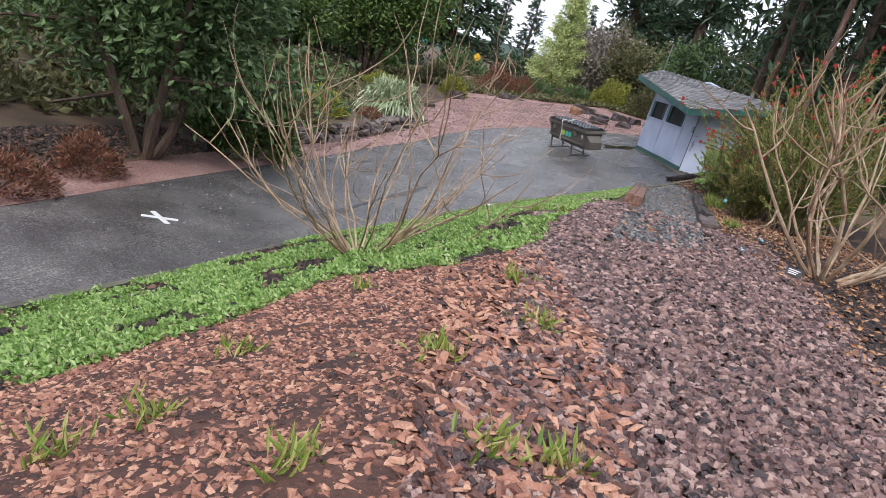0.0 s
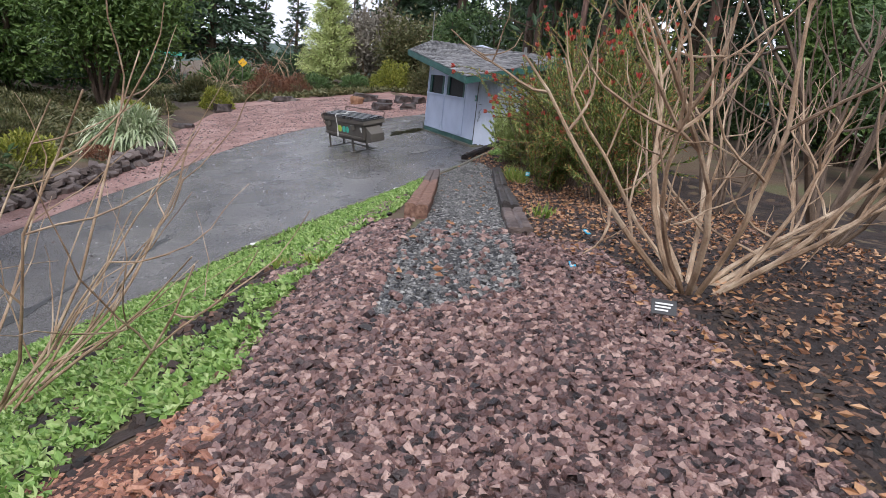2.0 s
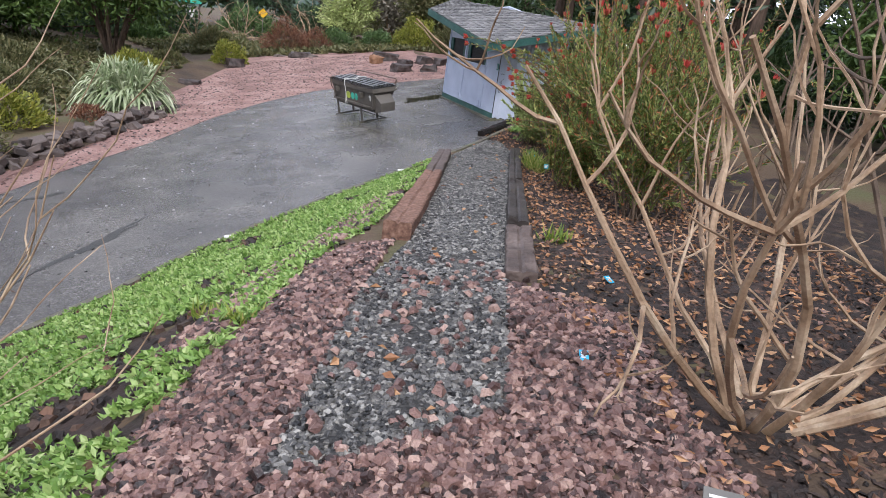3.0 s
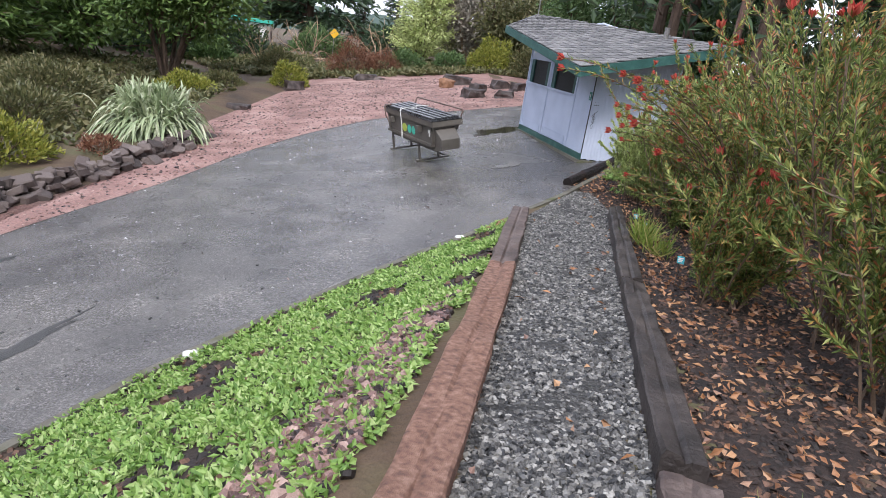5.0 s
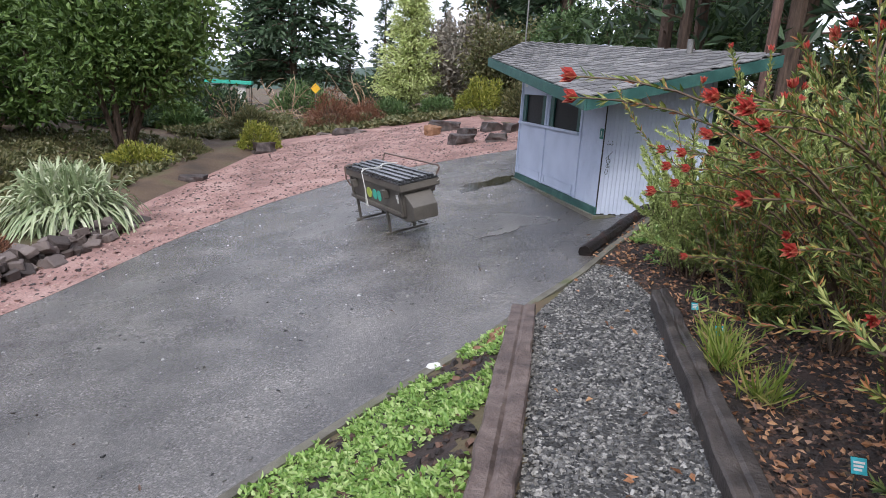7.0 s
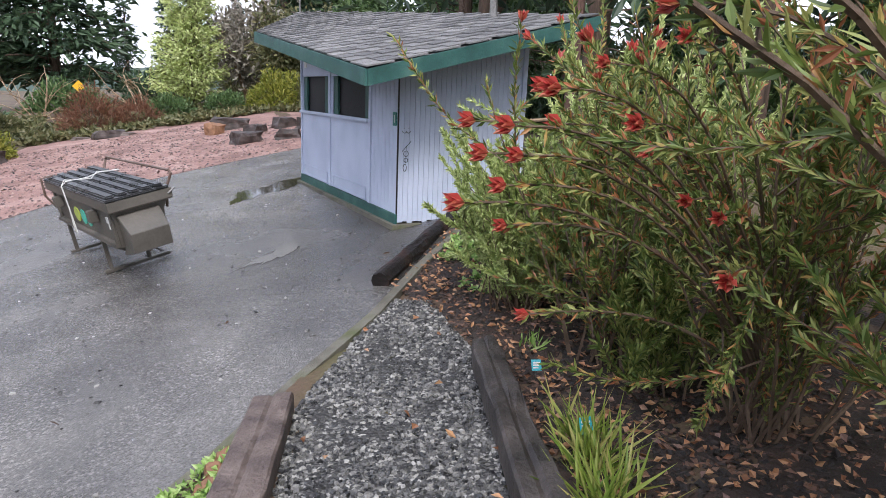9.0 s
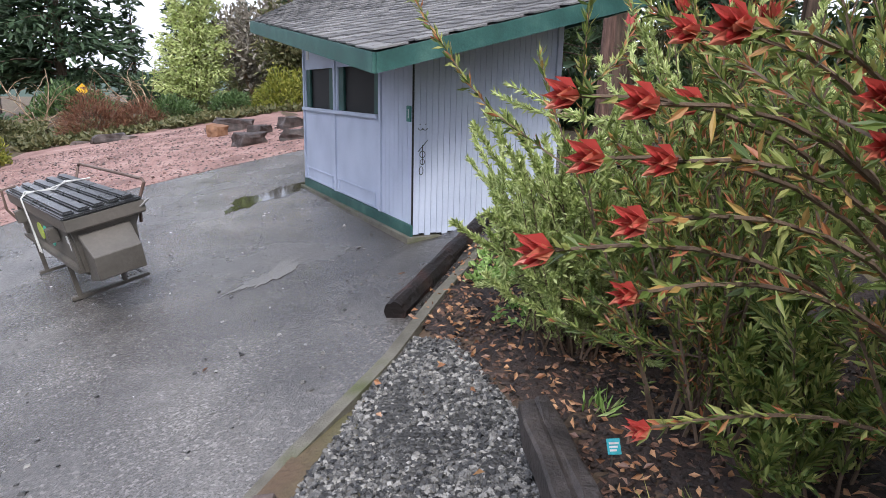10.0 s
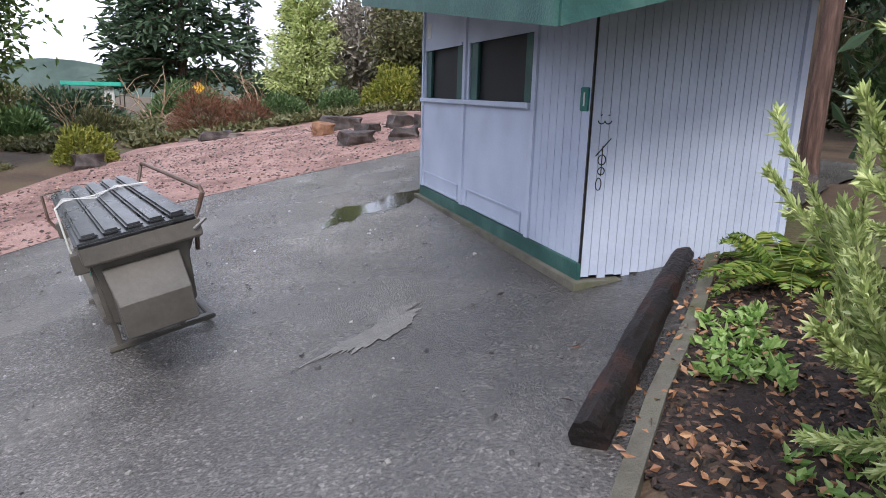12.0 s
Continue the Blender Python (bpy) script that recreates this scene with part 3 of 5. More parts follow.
RA, RB, RC, RL = (np.array(p) for p in ((-0.6, 3.9, 2.14), (-0.63, -0.75, 1.54), (1.9, -0.75, 2.2), (0.02, 3.9, 2.46)))
RD = np.array((1.95, 4.0, 1.75))
up = np.array((0, 0, 0.035))
roof = obj("roof_deck", [RA, RB, RC, RL, RA + up, RB + up, RC + up, RL + up], [(0, 3, 2, 1), (4, 5, 6, 7), (0, 1, 5, 4), (1, 2, 6, 5), (2, 3, 7, 6), (3, 0, 4, 7)], M_SOFFITGROOVE, shed, "dark plank soffit")
obj("back_roof", [RL, RC, RD, RL + up, RC + up, RD + up], [(0, 2, 1), (3, 4, 5), (0, 1, 4, 3), (1, 2, 5, 4), (2, 0, 3, 5)], M_SHINGLE, shed)


def fascia(a, b, out):
    d = np.array(out)
    lo, hi = np.array((0, 0, -0.1)), np.array((0, 0, 0.045))
    obj("fascia", [a + lo, b + lo, b + hi, a + hi, a + lo + d, b + lo + d, b + hi + d, a + hi + d], [(0, 1, 2, 3), (7, 6, 5, 4), (4, 5, 1, 0), (5, 6, 2, 1), (6, 7, 3, 2), (7, 4, 0, 3)], M_GREEN, shed, "peeling green fascia board")


fascia(RA, RB, (-0.025, 0, 0))
fascia(RB, RC, (0, -0.025, 0))
fascia(RA, RL, (0, 0.025, 0))
fascia(RC, RD, (0.025, 0, 0))
v, f = tube([(1.25, 0.3, roofz(1.25, 0.3)), (1.25, 0.3, roofz(1.25, 0.3) + 0.28)], [0.045], 10)
obj("vent_pipe", v, f, M_STEEL, shed, "grey metal roof vent pipe")
v, f = tube([(0.05, 3.86, 2.45), (0.05, 3.86, 3.3)], [0.014], 6)
obj("antenna_pole", v, f, M_STEEL, shed, "thin metal pole")
bmS = bmesh.new()
box(bmS, (-0.5, -0.5, 0), (0.5, 0.5, 1), 0.03)
bmS.normal_update()
shingle_mesh = bpy.data.meshes.new("shingle")
bmS.to_mesh(shingle_mesh)
bmS.free()
shingle_mesh.materials.append(M_SHINGLE)
ROWS_N, COLS_N = 15, 19
for r in range(ROWS_N):
    for c in range(COLS_N):
        u0, u1, v0 = (c + 0.5 * (r % 2) - 0.25) / COLS_N, (c + 1 + 0.5 * (r % 2) - 0.25) / COLS_N, r / ROWS_N
        u0, u1, v1 = max(0, u0), min(1, u1), min(1.0, v0 + 1.5 / ROWS_N)
        if u1 <= u0:
            continue
        P = [RB * (1 - u) * (1 - v) + RA * u * (1 - v) + RC * (1 - u) * v + RL * u * v for u, v in ((u0, v0), (u1, v0), (u0, v1))]
        ex, ey = P[1] - P[0], P[2] - P[0]
        ez = np.cross(ey, ex)
        ez /= np.linalg.norm(ez)
        if ez[2] < 0:
            ez = -ez
        mid = P[0] + ex / 2 + ey / 2 + np.array((0, 0, 0.048 + 0.006 * rng.random()))
        sh = new("shingle", shingle_mesh)
        tilt = ez + 0.0
        cols = [ex * (0.985 - 0.02 * rng.random()), ey * (1 + 0.05 * rng.random()) - tilt * 0.018, tilt * 0.014]
        sh.parent = roof
        sh.matrix_local = Matrix([[cols[0][i], cols[1][i], cols[2][i], mid[i]] for i in range(3)] + [[0, 0, 0, 1]])

# ---- steel refuse bin ----
bin_ob = thing("refuse_bin", -2.56, -0.08, float(fall(-2.56, -0.08)) + 0.012, "brown steel refuse bin on legs with a black ribbed lid", "bin")
bin_ob.matrix_world = Matrix.Translation(bin_ob.location) @ Matrix.Rotation(radians(-11.5), 4, "Y") @ Matrix.Rotation(radians(1.5), 4, "X") @ Matrix.Rotation(radians(15.5), 4, "Z")
BL, BW = 2.12, 0.53


def hull(name, rings, material, parent, label="", bevel=0.006):
    """A closed skin over stacked four-cornered rings, from below upwards."""
    bm = bmesh.new()
    vs = [[bm.verts.new(p) for p in r] for r in rings]
    k = len(vs[0])
    for a, b in zip(vs, vs[1:]):
        for i in range(k):
            bm.faces.new((a[i], a[(i + 1) % k], b[(i + 1) % k], b[i]))
    bm.faces.new(vs[0][::-1])
    bm.faces.new(vs[-1])
    bmesh.ops.recalc_face_normals(bm, faces=bm.faces)
    bmesh.ops.bevel(bm, geom=list(bm.edges), offset=bevel, segments=1, affect="EDGES")
    return part(name, bm, material, parent, label)


def ring4(x0, x1, y0, y1, z):
    return [(x0, y0, z), (x1, y0, z), (x1, y1, z), (x0, y1, z)]


def bit(name, a, b, material, label="", parent=bin_ob, bevel=0.006):
    bm = bmesh.new()
    box(bm, a, b, bevel)
    return part(name, bm, material, parent, label)


body = hull("body", [ring4(0.1, 0.42, 0.3, BL - 0.14, 0.27), ring4(0.03, 0.45, 0.1, BL - 0.07, 0.36), ring4(0.025, 0.47, 0.06, BL - 0.05, 0.62), ring4(0.012, 0.52, 0.03, BL - 0.02, 0.72)], M_BIN, bin_ob, "brown painted steel body")
hull("rim", [ring4(-0.012, BW + 0.01, 0.0, BL, 0.7), ring4(-0.02, BW + 0.02, -0.012, BL + 0.012, 0.71), ring4(-0.02, BW + 0.02, -0.012, BL + 0.012, 0.8)], M_BIN, bin_ob, "folded steel rim")
chute = hull("chute", [[(0.06, 0.12, 0.28), (0.4, 0.12, 0.28), (0.4, 0.2, 0.28), (0.06, 0.2, 0.28)], [(0.06, -0.15, 0.34), (0.4, -0.15, 0.34), (0.4, 0.1, 0.34), (0.06, 0.1, 0.34)], [(0.06, -0.17, 0.52), (0.4, -0.17, 0.52), (0.4, 0.1, 0.52), (0.06, 0.1, 0.52)], [(0.05, 0.03, 0.66), (0.42, 0.03, 0.66), (0.42, 0.1, 0.66), (0.05, 0.1, 0.66)]], M_BIN, bin_ob, "protruding chute hood with a sloping top")
lid = bit("lid", (-0.028, -0.02, 0.8), (BW + 0.01, BL + 0.015, 0.825), M_LID, "shiny black plastic lid", bevel=0.01)
for k in range(5):
    bit("rib", (0.0 + k * 0.105, 0.02, 0.82), (0.082 + k * 0.105, BL - 0.02, 0.852), M_LID, "", lid, 0.012)
bit("side_ledge", (-0.012, 0.1, 0.365), (0.04, BL - 0.08, 0.41), M_BIN, "folded lower ledge")
for y in (0.12, BL - 0.14):
    bit("corner_post", (0.004, y - 0.03, 0.37), (0.03, y + 0.03, 0.71), M_BIN)
for y in (0.72, 1.92):
    for x in (0.03, 0.4):
        bit("leg", (x, y, 0.0), (x + 0.035, y + 0.045, 0.34), M_BIN)
    bit("skid", (-0.02, y - 0.01, 0.0), (0.62, y + 0.06, 0.03), M_BIN, "flat steel skid")
bit("skid_tie", (0.58, 0.72, 0.0), (0.615, 1.98, 0.028), M_BIN, "steel tie between the skids")
for y in (0.5, 1.7):
    bit("side_pocket", (-0.06, y, 0.56), (0.02, y + 0.1, 0.67), M_BIN, "steel lifting pocket")
v, f = tube([(BW, 0.16, 0.6), (BW + 0.03, 0.13, 0.78), (BW + 0.09, 0.1, 0.9), (BW + 0.09, 0.14, 0.925), (BW + 0.09, BL - 0.16, 0.925), (BW + 0.09, BL - 0.1, 0.9), (BW + 0.03, BL - 0.13, 0.78), (BW, BL - 0.16, 0.6)], [0.013], 7)
obj("lid_bar", v, f, M_RUST, bin_ob, "rusty bent tube bar")
v, f = tube([(BW - 0.02, -0.015, 0.75), (BW + 0.05, -0.02, 0.79)], [0.009], 6)
obj("hinge_pin", v, f, M_STEEL, bin_ob, "steel lid hinge pin")
v, f = tube([(-0.03, 1.9, 0.55), (-0.09, 1.9, 0.68), (-0.08, 1.9, 0.86), (0.04, 1.88, 0.87)], [0.012], 6)
obj("grab_handle", v, f, M_RUST, bin_ob, "rusty tube handle")
for dy, dz in ((0.0, 0.0), (0.07, 0.004)):
    v, f = tube([(-0.03, 1.28 + dy, 0.34), (-0.035, 1.27, 0.6), (-0.035, 1.3, 0.83), (0.02, 1.32 + dy, 0.862 + dz), (0.2, 1.24 - 2 * dy, 0.864 + dz), (0.36, 1.4 + dy, 0.864), (BW, 1.3, 0.86)], [0.007], 5)
    obj("cord", v, f, M_WHITE, bin_ob, "pale cord across the lid")
for y0, w_, m_ in ((1.18, 0.2, M_LOGOB), (0.98, 0.16, M_LOGOA), (0.82, 0.14, M_LOGOA)):
    lg = [(0.0245 - 0.006, y0 + w_ * (0.5 + 0.5 * math.cos(a)), 0.53 + 0.075 * math.sin(a)) for a in np.linspace(0, 2 * np.pi, 14, endpoint=False)]
    obj("logo_shape", lg + [(0.03, b, c) for a, b, c in lg], [tuple(range(14)), tuple(range(27, 13, -1))] + [(i, (i + 1) % 14, 14 + (i + 1) % 14, 14 + i) for i in range(14)], m_, bin_ob, "coloured logo shape")
bit("sticker", (0.008, 0.16, 0.585), (0.02, 0.24, 0.64), M_WHITE, "small white arrow sticker", body, 0)
bit("sticker_tail", (0.01, 0.185, 0.53), (0.02, 0.215, 0.585), M_WHITE, "", body, 0)

# ---- timbers, log, stones ----
def timber(name, a, b, width, height, material, label, sink=0.03, category="timber", group=""):
    a, b = np.array(a, float), np.array(b, float)
    k = 14
    d = (b - a) / np.linalg.norm(b - a)
    n_ = np.array((d[1], -d[0]))
    za, zb = at(*a), at(*b)
    v, f = [], []
    for i in range(k + 1):
        t = i / k
        c = a + (b - a) * t
        z = max(za + (zb - za) * t, at(*(c + n_ * width / 2)) - 0.02)
        e = 0.5 * width * (1 + 0.05 * rng.normal())
        w1, w2, q = 0.012 * rng.normal(), 0.012 * rng.normal(), 0.012
        for o, hh in ((-e, -sink), (-e, height - q + w1 * 0.5), (-e + q, height + w1), (-0.02, height + w1 * 0.6), (0, height - 0.012), (0.02, height + w2 * 0.6), (e - q, height + w2), (e, height - q + w2 * 0.5), (e, -sink)):
            v.append((*(c + n_ * o), z + hh))
    for i in range(k):
        for j in range(9):
            f.append((i * 9 + j, i * 9 + (j + 1) % 9, (i + 1) * 9 + (j + 1) % 9, (i + 1) * 9 + j))
    f += [tuple(range(9))[::-1], tuple(k * 9 + j for j in range(9))]
    ob = obj(name, v, f, material)
    bm = bmesh.new()
    bm.from_mesh(ob.data)
    bmesh.ops.recalc_face_normals(bm, faces=bm.faces)
    bm.to_mesh(ob.data)
    bm.free()
    return tagged(ob, label, category, group)


timber("edging_timber", (-4.43, -9.28), (-3.21, -6.21), 0.21, 0.13, M_TIMBER, "reddish weathered split timber edging the gravel path", group="path edging timbers")
timber("edging_timber", (-3.2, -6.16), (-2.03, -3.12), 0.21, 0.12, M_TIMBERDARK, "dark purplish wet timber edging the gravel path", group="path edging timbers")
timber("edging_timber", (-3.97, -10.4), (-3.4, -9.1), 0.19, 0.07, M_TIMBERDARK, "flat dark grey timber beside the planting bed", group="path edging timbers")
timber("edging_timber", (-3.39, -9.06), (-2.25, -6.5), 0.17, 0.1, M_BLACKTIMBER, "blackened timber between gravel path and bed", group="path edging timbers")
timber("edging_timber", (-2.24, -6.46), (-0.72, -3.05), 0.17, 0.1, M_BLACKTIMBER, "blackened timber between gravel path and bed", group="path edging timbers")
lp = np.array([(-0.8 + 1.6 * q, -1.55 + 1.6 * q, float(fall(-0.8 + 1.6 * q, -1.55 + 1.6 * q)) + 0.045) for q in np.linspace(0, 1, 26)])
lv, lf = tube(lp, [0.086, 0.08, 0.076], 18)
lw = lv - np.repeat(lp, 18, 0)
lv = np.repeat(lp, 18, 0) + lw * np.array([0.92 + 0.16 * noise.noise((p[0] * 2.5, p[1] * 2.5, a * 1.3)) + 0.1 * noise.noise((p[0] * 9, p[2] * 40, a * 3)) for p, a in zip(lv, np.tile(np.arange(18), 26))])[:, None]
charred = thing("charred_log", -0.8, -1.55, float(fall(-0.8, -1.55)), "charred wet round log lying by the asphalt edge", "log")
obj("trunk", lv - np.array(charred.location), lf, M_LOG, charred, "blackened wet bark")


def boulder(x, y, sx, sy, sz, material, label, turn=0.0, group="", name="boulder", lift=0.0):
    bm = bmesh.new()
    box(bm, (-0.5, -0.5, 0), (0.5, 0.5, 1), 0.0)
    bmesh.ops.subdivide_edges(bm, edges=list(bm.edges), cuts=2, use_grid_fill=True)
    for v in bm.verts:
        k = noise.noise_vector(Vector((x * 3 + v.co.x * 1.7, y * 3 + v.co.y * 1.7, v.co.z * 1.7)))
        v.co = Vector(((v.co.x + 0.24 * k.x) * (1.08 - 0.2 * v.co.z), (v.co.y + 0.24 * k.y) * (1.08 - 0.2 * v.co.z), v.co.z + 0.2 * k.z))
        v.co = Vector((v.co.x * sx * 0.88, v.co.y * sy * 0.88, v.co.z * sz * 0.7))
    bmesh.ops.bevel(bm, geom=list(bm.edges), offset=0.012, segments=1, affect="EDGES")
    ob = part(name, bm, material)
    ob.matrix_world = pose(x, y, at(x, y) - 0.06 + lift, 0, 0, turn)
    return tagged(ob, label, "rock", group)


SEAT = "seat boulders on the gravel court"
boulder(0.42, 9.9, 0.75, 0.6, 0.48, M_ROCK, "dark flat-topped boulder on red gravel", 15, SEAT)
boulder(0.15, 13.0, 0.5, 0.5, 0.52, M_ROCKORANGE, "orange brown cut stone block on red gravel", 30, SEAT)
boulder(0.75, 13.9, 1.2, 0.6, 0.52, M_ROCK, "long dark boulder with a pale worn top", 5, SEAT)
boulder(1.0, 11.8, 0.6, 0.5, 0.42, M_ROCK, "dark reddish boulder with a pale top", 40, SEAT)
boulder(1.9, 12.2, 0.7, 0.55, 0.48, M_ROCK, "dark reddish boulder on red gravel", 12, SEAT)
boulder(1.3, 9.5, 0.6, 0.5, 0.42, M_ROCK, "dark broken boulder with bright chips on top", -20, SEAT)
boulder(2.3, 11.4, 0.6, 0.5, 0.45, M_ROCK, "dark boulder beside the kiosk end", 33, SEAT)
boulder(-2.4, 16.7, 1.0, 0.6, 0.4, M_ROCK, "low dark boulder with pale face at the court edge", 10)
boulder(-1.9, 16.6, 0.5, 0.4, 0.22, M_RUBBLE, "small pale stone at the court edge", 50)
boulder(-3.2, 17.4, 0.6, 0.4, 0.2, M_RUBBLE, "small flat brown stone at the court edge", 20)
boulder(-5.2, 13.4, 0.7, 0.55, 0.55, M_ROCK, "dark upright boulder under a yellow shrub", 25)
boulder(-6.55, 8.6, 0.7, 0.45, 0.3, M_ROCK, "low dark boulder beside dry grass", -15)
for k, (x, y) in enumerate(((-2.55, -3.72), (-2.42, -3.62), (-2.38, -3.5), (-2.3, -3.42))):
    boulder(x, y, 0.15, 0.11, 0.09, M_ROCKORANGE, "small orange brown stone by the timber end", 40 * k, "loose stones at the timber end", "stone", 0.03)
for x, y in ((-2.9, -3.68), (-5.5, -6.02)):
    boulder(x, y, 0.13, 0.1, 0.07, M_WHITE, "small chalk-white stone on the asphalt lip", 20, "white stones", "stone", 0.05)
# rubble edging along the left bed, each stone its own piece
rubble = thing("rubble_edging", -8.0, 0.0, at(-8.0, 0.0), "low edging of piled dark rubble stones beside the bed", "stone edging")
rubble_meshes = []
for k in range(6):
    bm = bmesh.new()
    box(bm, (-0.5, -0.5, -0.5), (0.5, 0.5, 0.5), 0.0)
    for v in bm.verts:
        v.co += Vector(rng.uniform(-0.16, 0.16, 3))
    bmesh.ops.bevel(bm, geom=list(bm.edges), offset=0.1, segments=1, affect="EDGES")
    me = bpy.data.meshes.new("stone")
    bm.to_mesh(me)
    bm.free()
    me.materials.append(M_RUBBLE)
    rubble_meshes.append(me)
rl = resample([(-10.6, -5.2), (-9.2, -2.2), (-8.2, -0.3), (-7.75, 0.9), (-7.2, 2.0), (-6.85, 3.2), (-7.0, 4.3)], 90)
for i, (x, y) in enumerate(rl):
    for lay in range(3):
        o = rng.normal(0, 0.08, 2) + np.array((-0.12 * lay, 0.03))
        st = new("stone", rubble_meshes[(i + lay) % 6])
        st.parent = rubble
        sz = rng.uniform(0.11, 0.23)
        st.matrix_local = Matrix.Translation(Vector((x + o[0], y + o[1], float(fall(x, y)) + 0.06 + 0.075 * lay)) - rubble.location) @ Euler(rng.uniform(-0.5, 0.5, 3)).to_matrix().to_4x4() @ Matrix.Rotation(rng.uniform(0, 6), 4, "Z") @ Matrix.Diagonal((sz * 1.3, sz, sz * 0.6, 1))

# ---- gravel, chips, leaves and weeds ----
def strew(name, poly, count, size, material, label, category, flat=(1, 0.75, 0.5), tilt=0.4, lift=0.0, keep=None):
    p = sprinkle(poly, count)
    if keep is not None:
        p = p[keep(p)]
    s = rng.uniform(0.6, 1.4, (len(p), 1)) * size * np.array(flat)[None] * rng.uniform(0.8, 1.2, (len(p), 3))
    c = np.c_[p, land(p[:, 0], p[:, 1]) + lift + s[:, 2] * rng.uniform(0.1, 0.55, len(p))]
    v, f = pieces(c, s, tilt)
    return tagged(obj(name, v, f, material), label, category, kind="stuff")


strew("grey_gravel_stones", GREY, 56000, 0.026, M_GREYSTONE, "loose grey crushed gravel stones on the path", "gravel")
strew("red_gravel_stones", RED, 62000, 0.032, M_REDSTONE, "loose reddish purple lava stones on the path", "gravel", flat=(1, 0.78, 0.62), tilt=0.55)
TRANS = [(-6.0, -12.6), (-5.5, -11.5), (-4.8, -10.2), (-4.4, -9.6), (-3.9, -10.3), (-4.2, -11.8), (-5.0, -13.0)]
strew("mixed_gravel_stones", TRANS, 380, 0.04, M_REDSTONE, "reddish stones mixed into the grey gravel", "gravel", lift=0.015)
BANKRED = [(-5.6, -10.6), (-5.1, -9.3), (-4.6, -8.9), (-3.6, -6.6), (-4.0, -6.8), (-5.1, -9.0), (-5.9, -10.6)]
strew("bank_red_stones", BANKRED, 2500, 0.05, M_REDSTONE, "reddish lava stones beside the timber", "gravel", lift=0.01)
strew("bark_chips", ORANGE, 56000, 0.042, M_CHIP, "orange brown bark chips covering the bank", "mulch", flat=(1, 0.4, 0.16), tilt=0.3)
strew("bark_chips_among_gravel", [(-6.9, -13.2), (-6.2, -12.6), (-6.2, -14.5), (-6.9, -17.5), (-7.5, -19)], 2600, 0.055, M_CHIP, "orange bark chips strewn over the gravel edge", "mulch", flat=(1, 0.4, 0.16), tilt=0.3, lift=0.02)
BEDNEAR = [(-3.95, -10.6), (-4.2, -12.3), (-4.9, -14.2), (-5.4, -16.5), (-3.6, -16.5), (-1.4, -11), (0.3, -6.5), (1.4, -3.5), (1.5, -0.2), (0.88, 0.0), (0.26, -0.63), (-0.38, -1.24), (-0.72, -1.62), (-0.72, -3.1), (-2.42, -6.95), (-3.5, -9.2)]
strew("dark_bark_chips", BEDNEAR, 46000, 0.042, M_DARKCHIP, "dark wet bark chips in the planting bed", "mulch", flat=(1, 0.5, 0.2), tilt=0.35)
strew("weed_bank_clods", vegzone, 5000, 0.05, M_DARKCHIP, "dark earth clods between the weeds", "soil", flat=(1, 0.8, 0.5))
strew("court_stones", [(-9.4, -4.2), (-7.5, 1.0), (-6.7, 3.6), (-7, 6), (-6, 10), (-5, 15), (0, 17), (3, 12), (3.5, 8.3), (1.3, 7.5), (-0.8, 6.9), (-3.1, 5.9), (-4.7, 4.1), (-5.9, 2.1), (-6.8, 0), (-8.0, -2.0)], 9000, 0.05, M_REDSTONE, "pinkish red lava stones on the court", "gravel", flat=(1, 0.75, 0.5))
strew("left_edge_litter", [(-12.3, -11), (-11.2, -7.2), (-9.2, -2.4), (-10.4, -3.5), (-12.2, -7), (-14, -12)], 7000, 0.06, M_DARKCHIP, "dark bark litter along the asphalt's far side", "mulch", flat=(1, 0.6, 0.25))


def leaves_on_ground(name, poly, count, length, material, label, lift=0.03):
    p = sprinkle(poly, count)
    c = np.c_[p, land(p[:, 0], p[:, 1]) + lift]
    w = rng.normal(size=(len(p), 3)) * (1, 1, 0.25)
    v, f = leaf_mesh(c, w, length * rng.uniform(0.6, 1.3, len(p)), length * 0.55 * rng.uniform(0.7, 1.2, len(p)), 0.3)
    return tagged(obj(name, v, f, material), label, "fallen leaves", kind="stuff")


leaves_on_ground("fallen_leaves", BEDNEAR, 7500, 0.05, M_DRYLEAF, "fallen tan and brown leaves in the bed")
leaves_on_ground("fallen_leaves_on_gravel", GREY + [], 60, 0.06, M_DRYLEAF, "few brown leaves on the gravel path", 0.04)


def weeds(name, poly, clumps, label, size=0.07, material=M_WEED, patchy=0.0, up=0.55):
    p = sprinkle(poly, clumps)
    if patchy:
        k = np.array([noise.noise((x * 1.6, y * 1.6, 3.1)) + 0.5 * noise.noise((x * 5, y * 5, 1.1)) for x, y in p])
        p = p[k > patchy]
    per = 7
    q = np.repeat(p, per, 0) + rng.normal(0, size * 0.35, (len(p) * per, 2))
    c = np.c_[q, land(q[:, 0], q[:, 1]) + rng.uniform(0.0, size * 0.8, len(q))]
    w = rng.normal(size=(len(q), 3)) * (1, 1, 0.3) + (0, 0, up)
    v, f = leaf_mesh(c, w, size * rng.uniform(0.6, 1.5, len(q)), size * 0.68 * rng.uniform(0.6, 1.2, len(q)), 0.25)
    return tagged(obj(name, v, f, material), label, "weeds", kind="stuff")


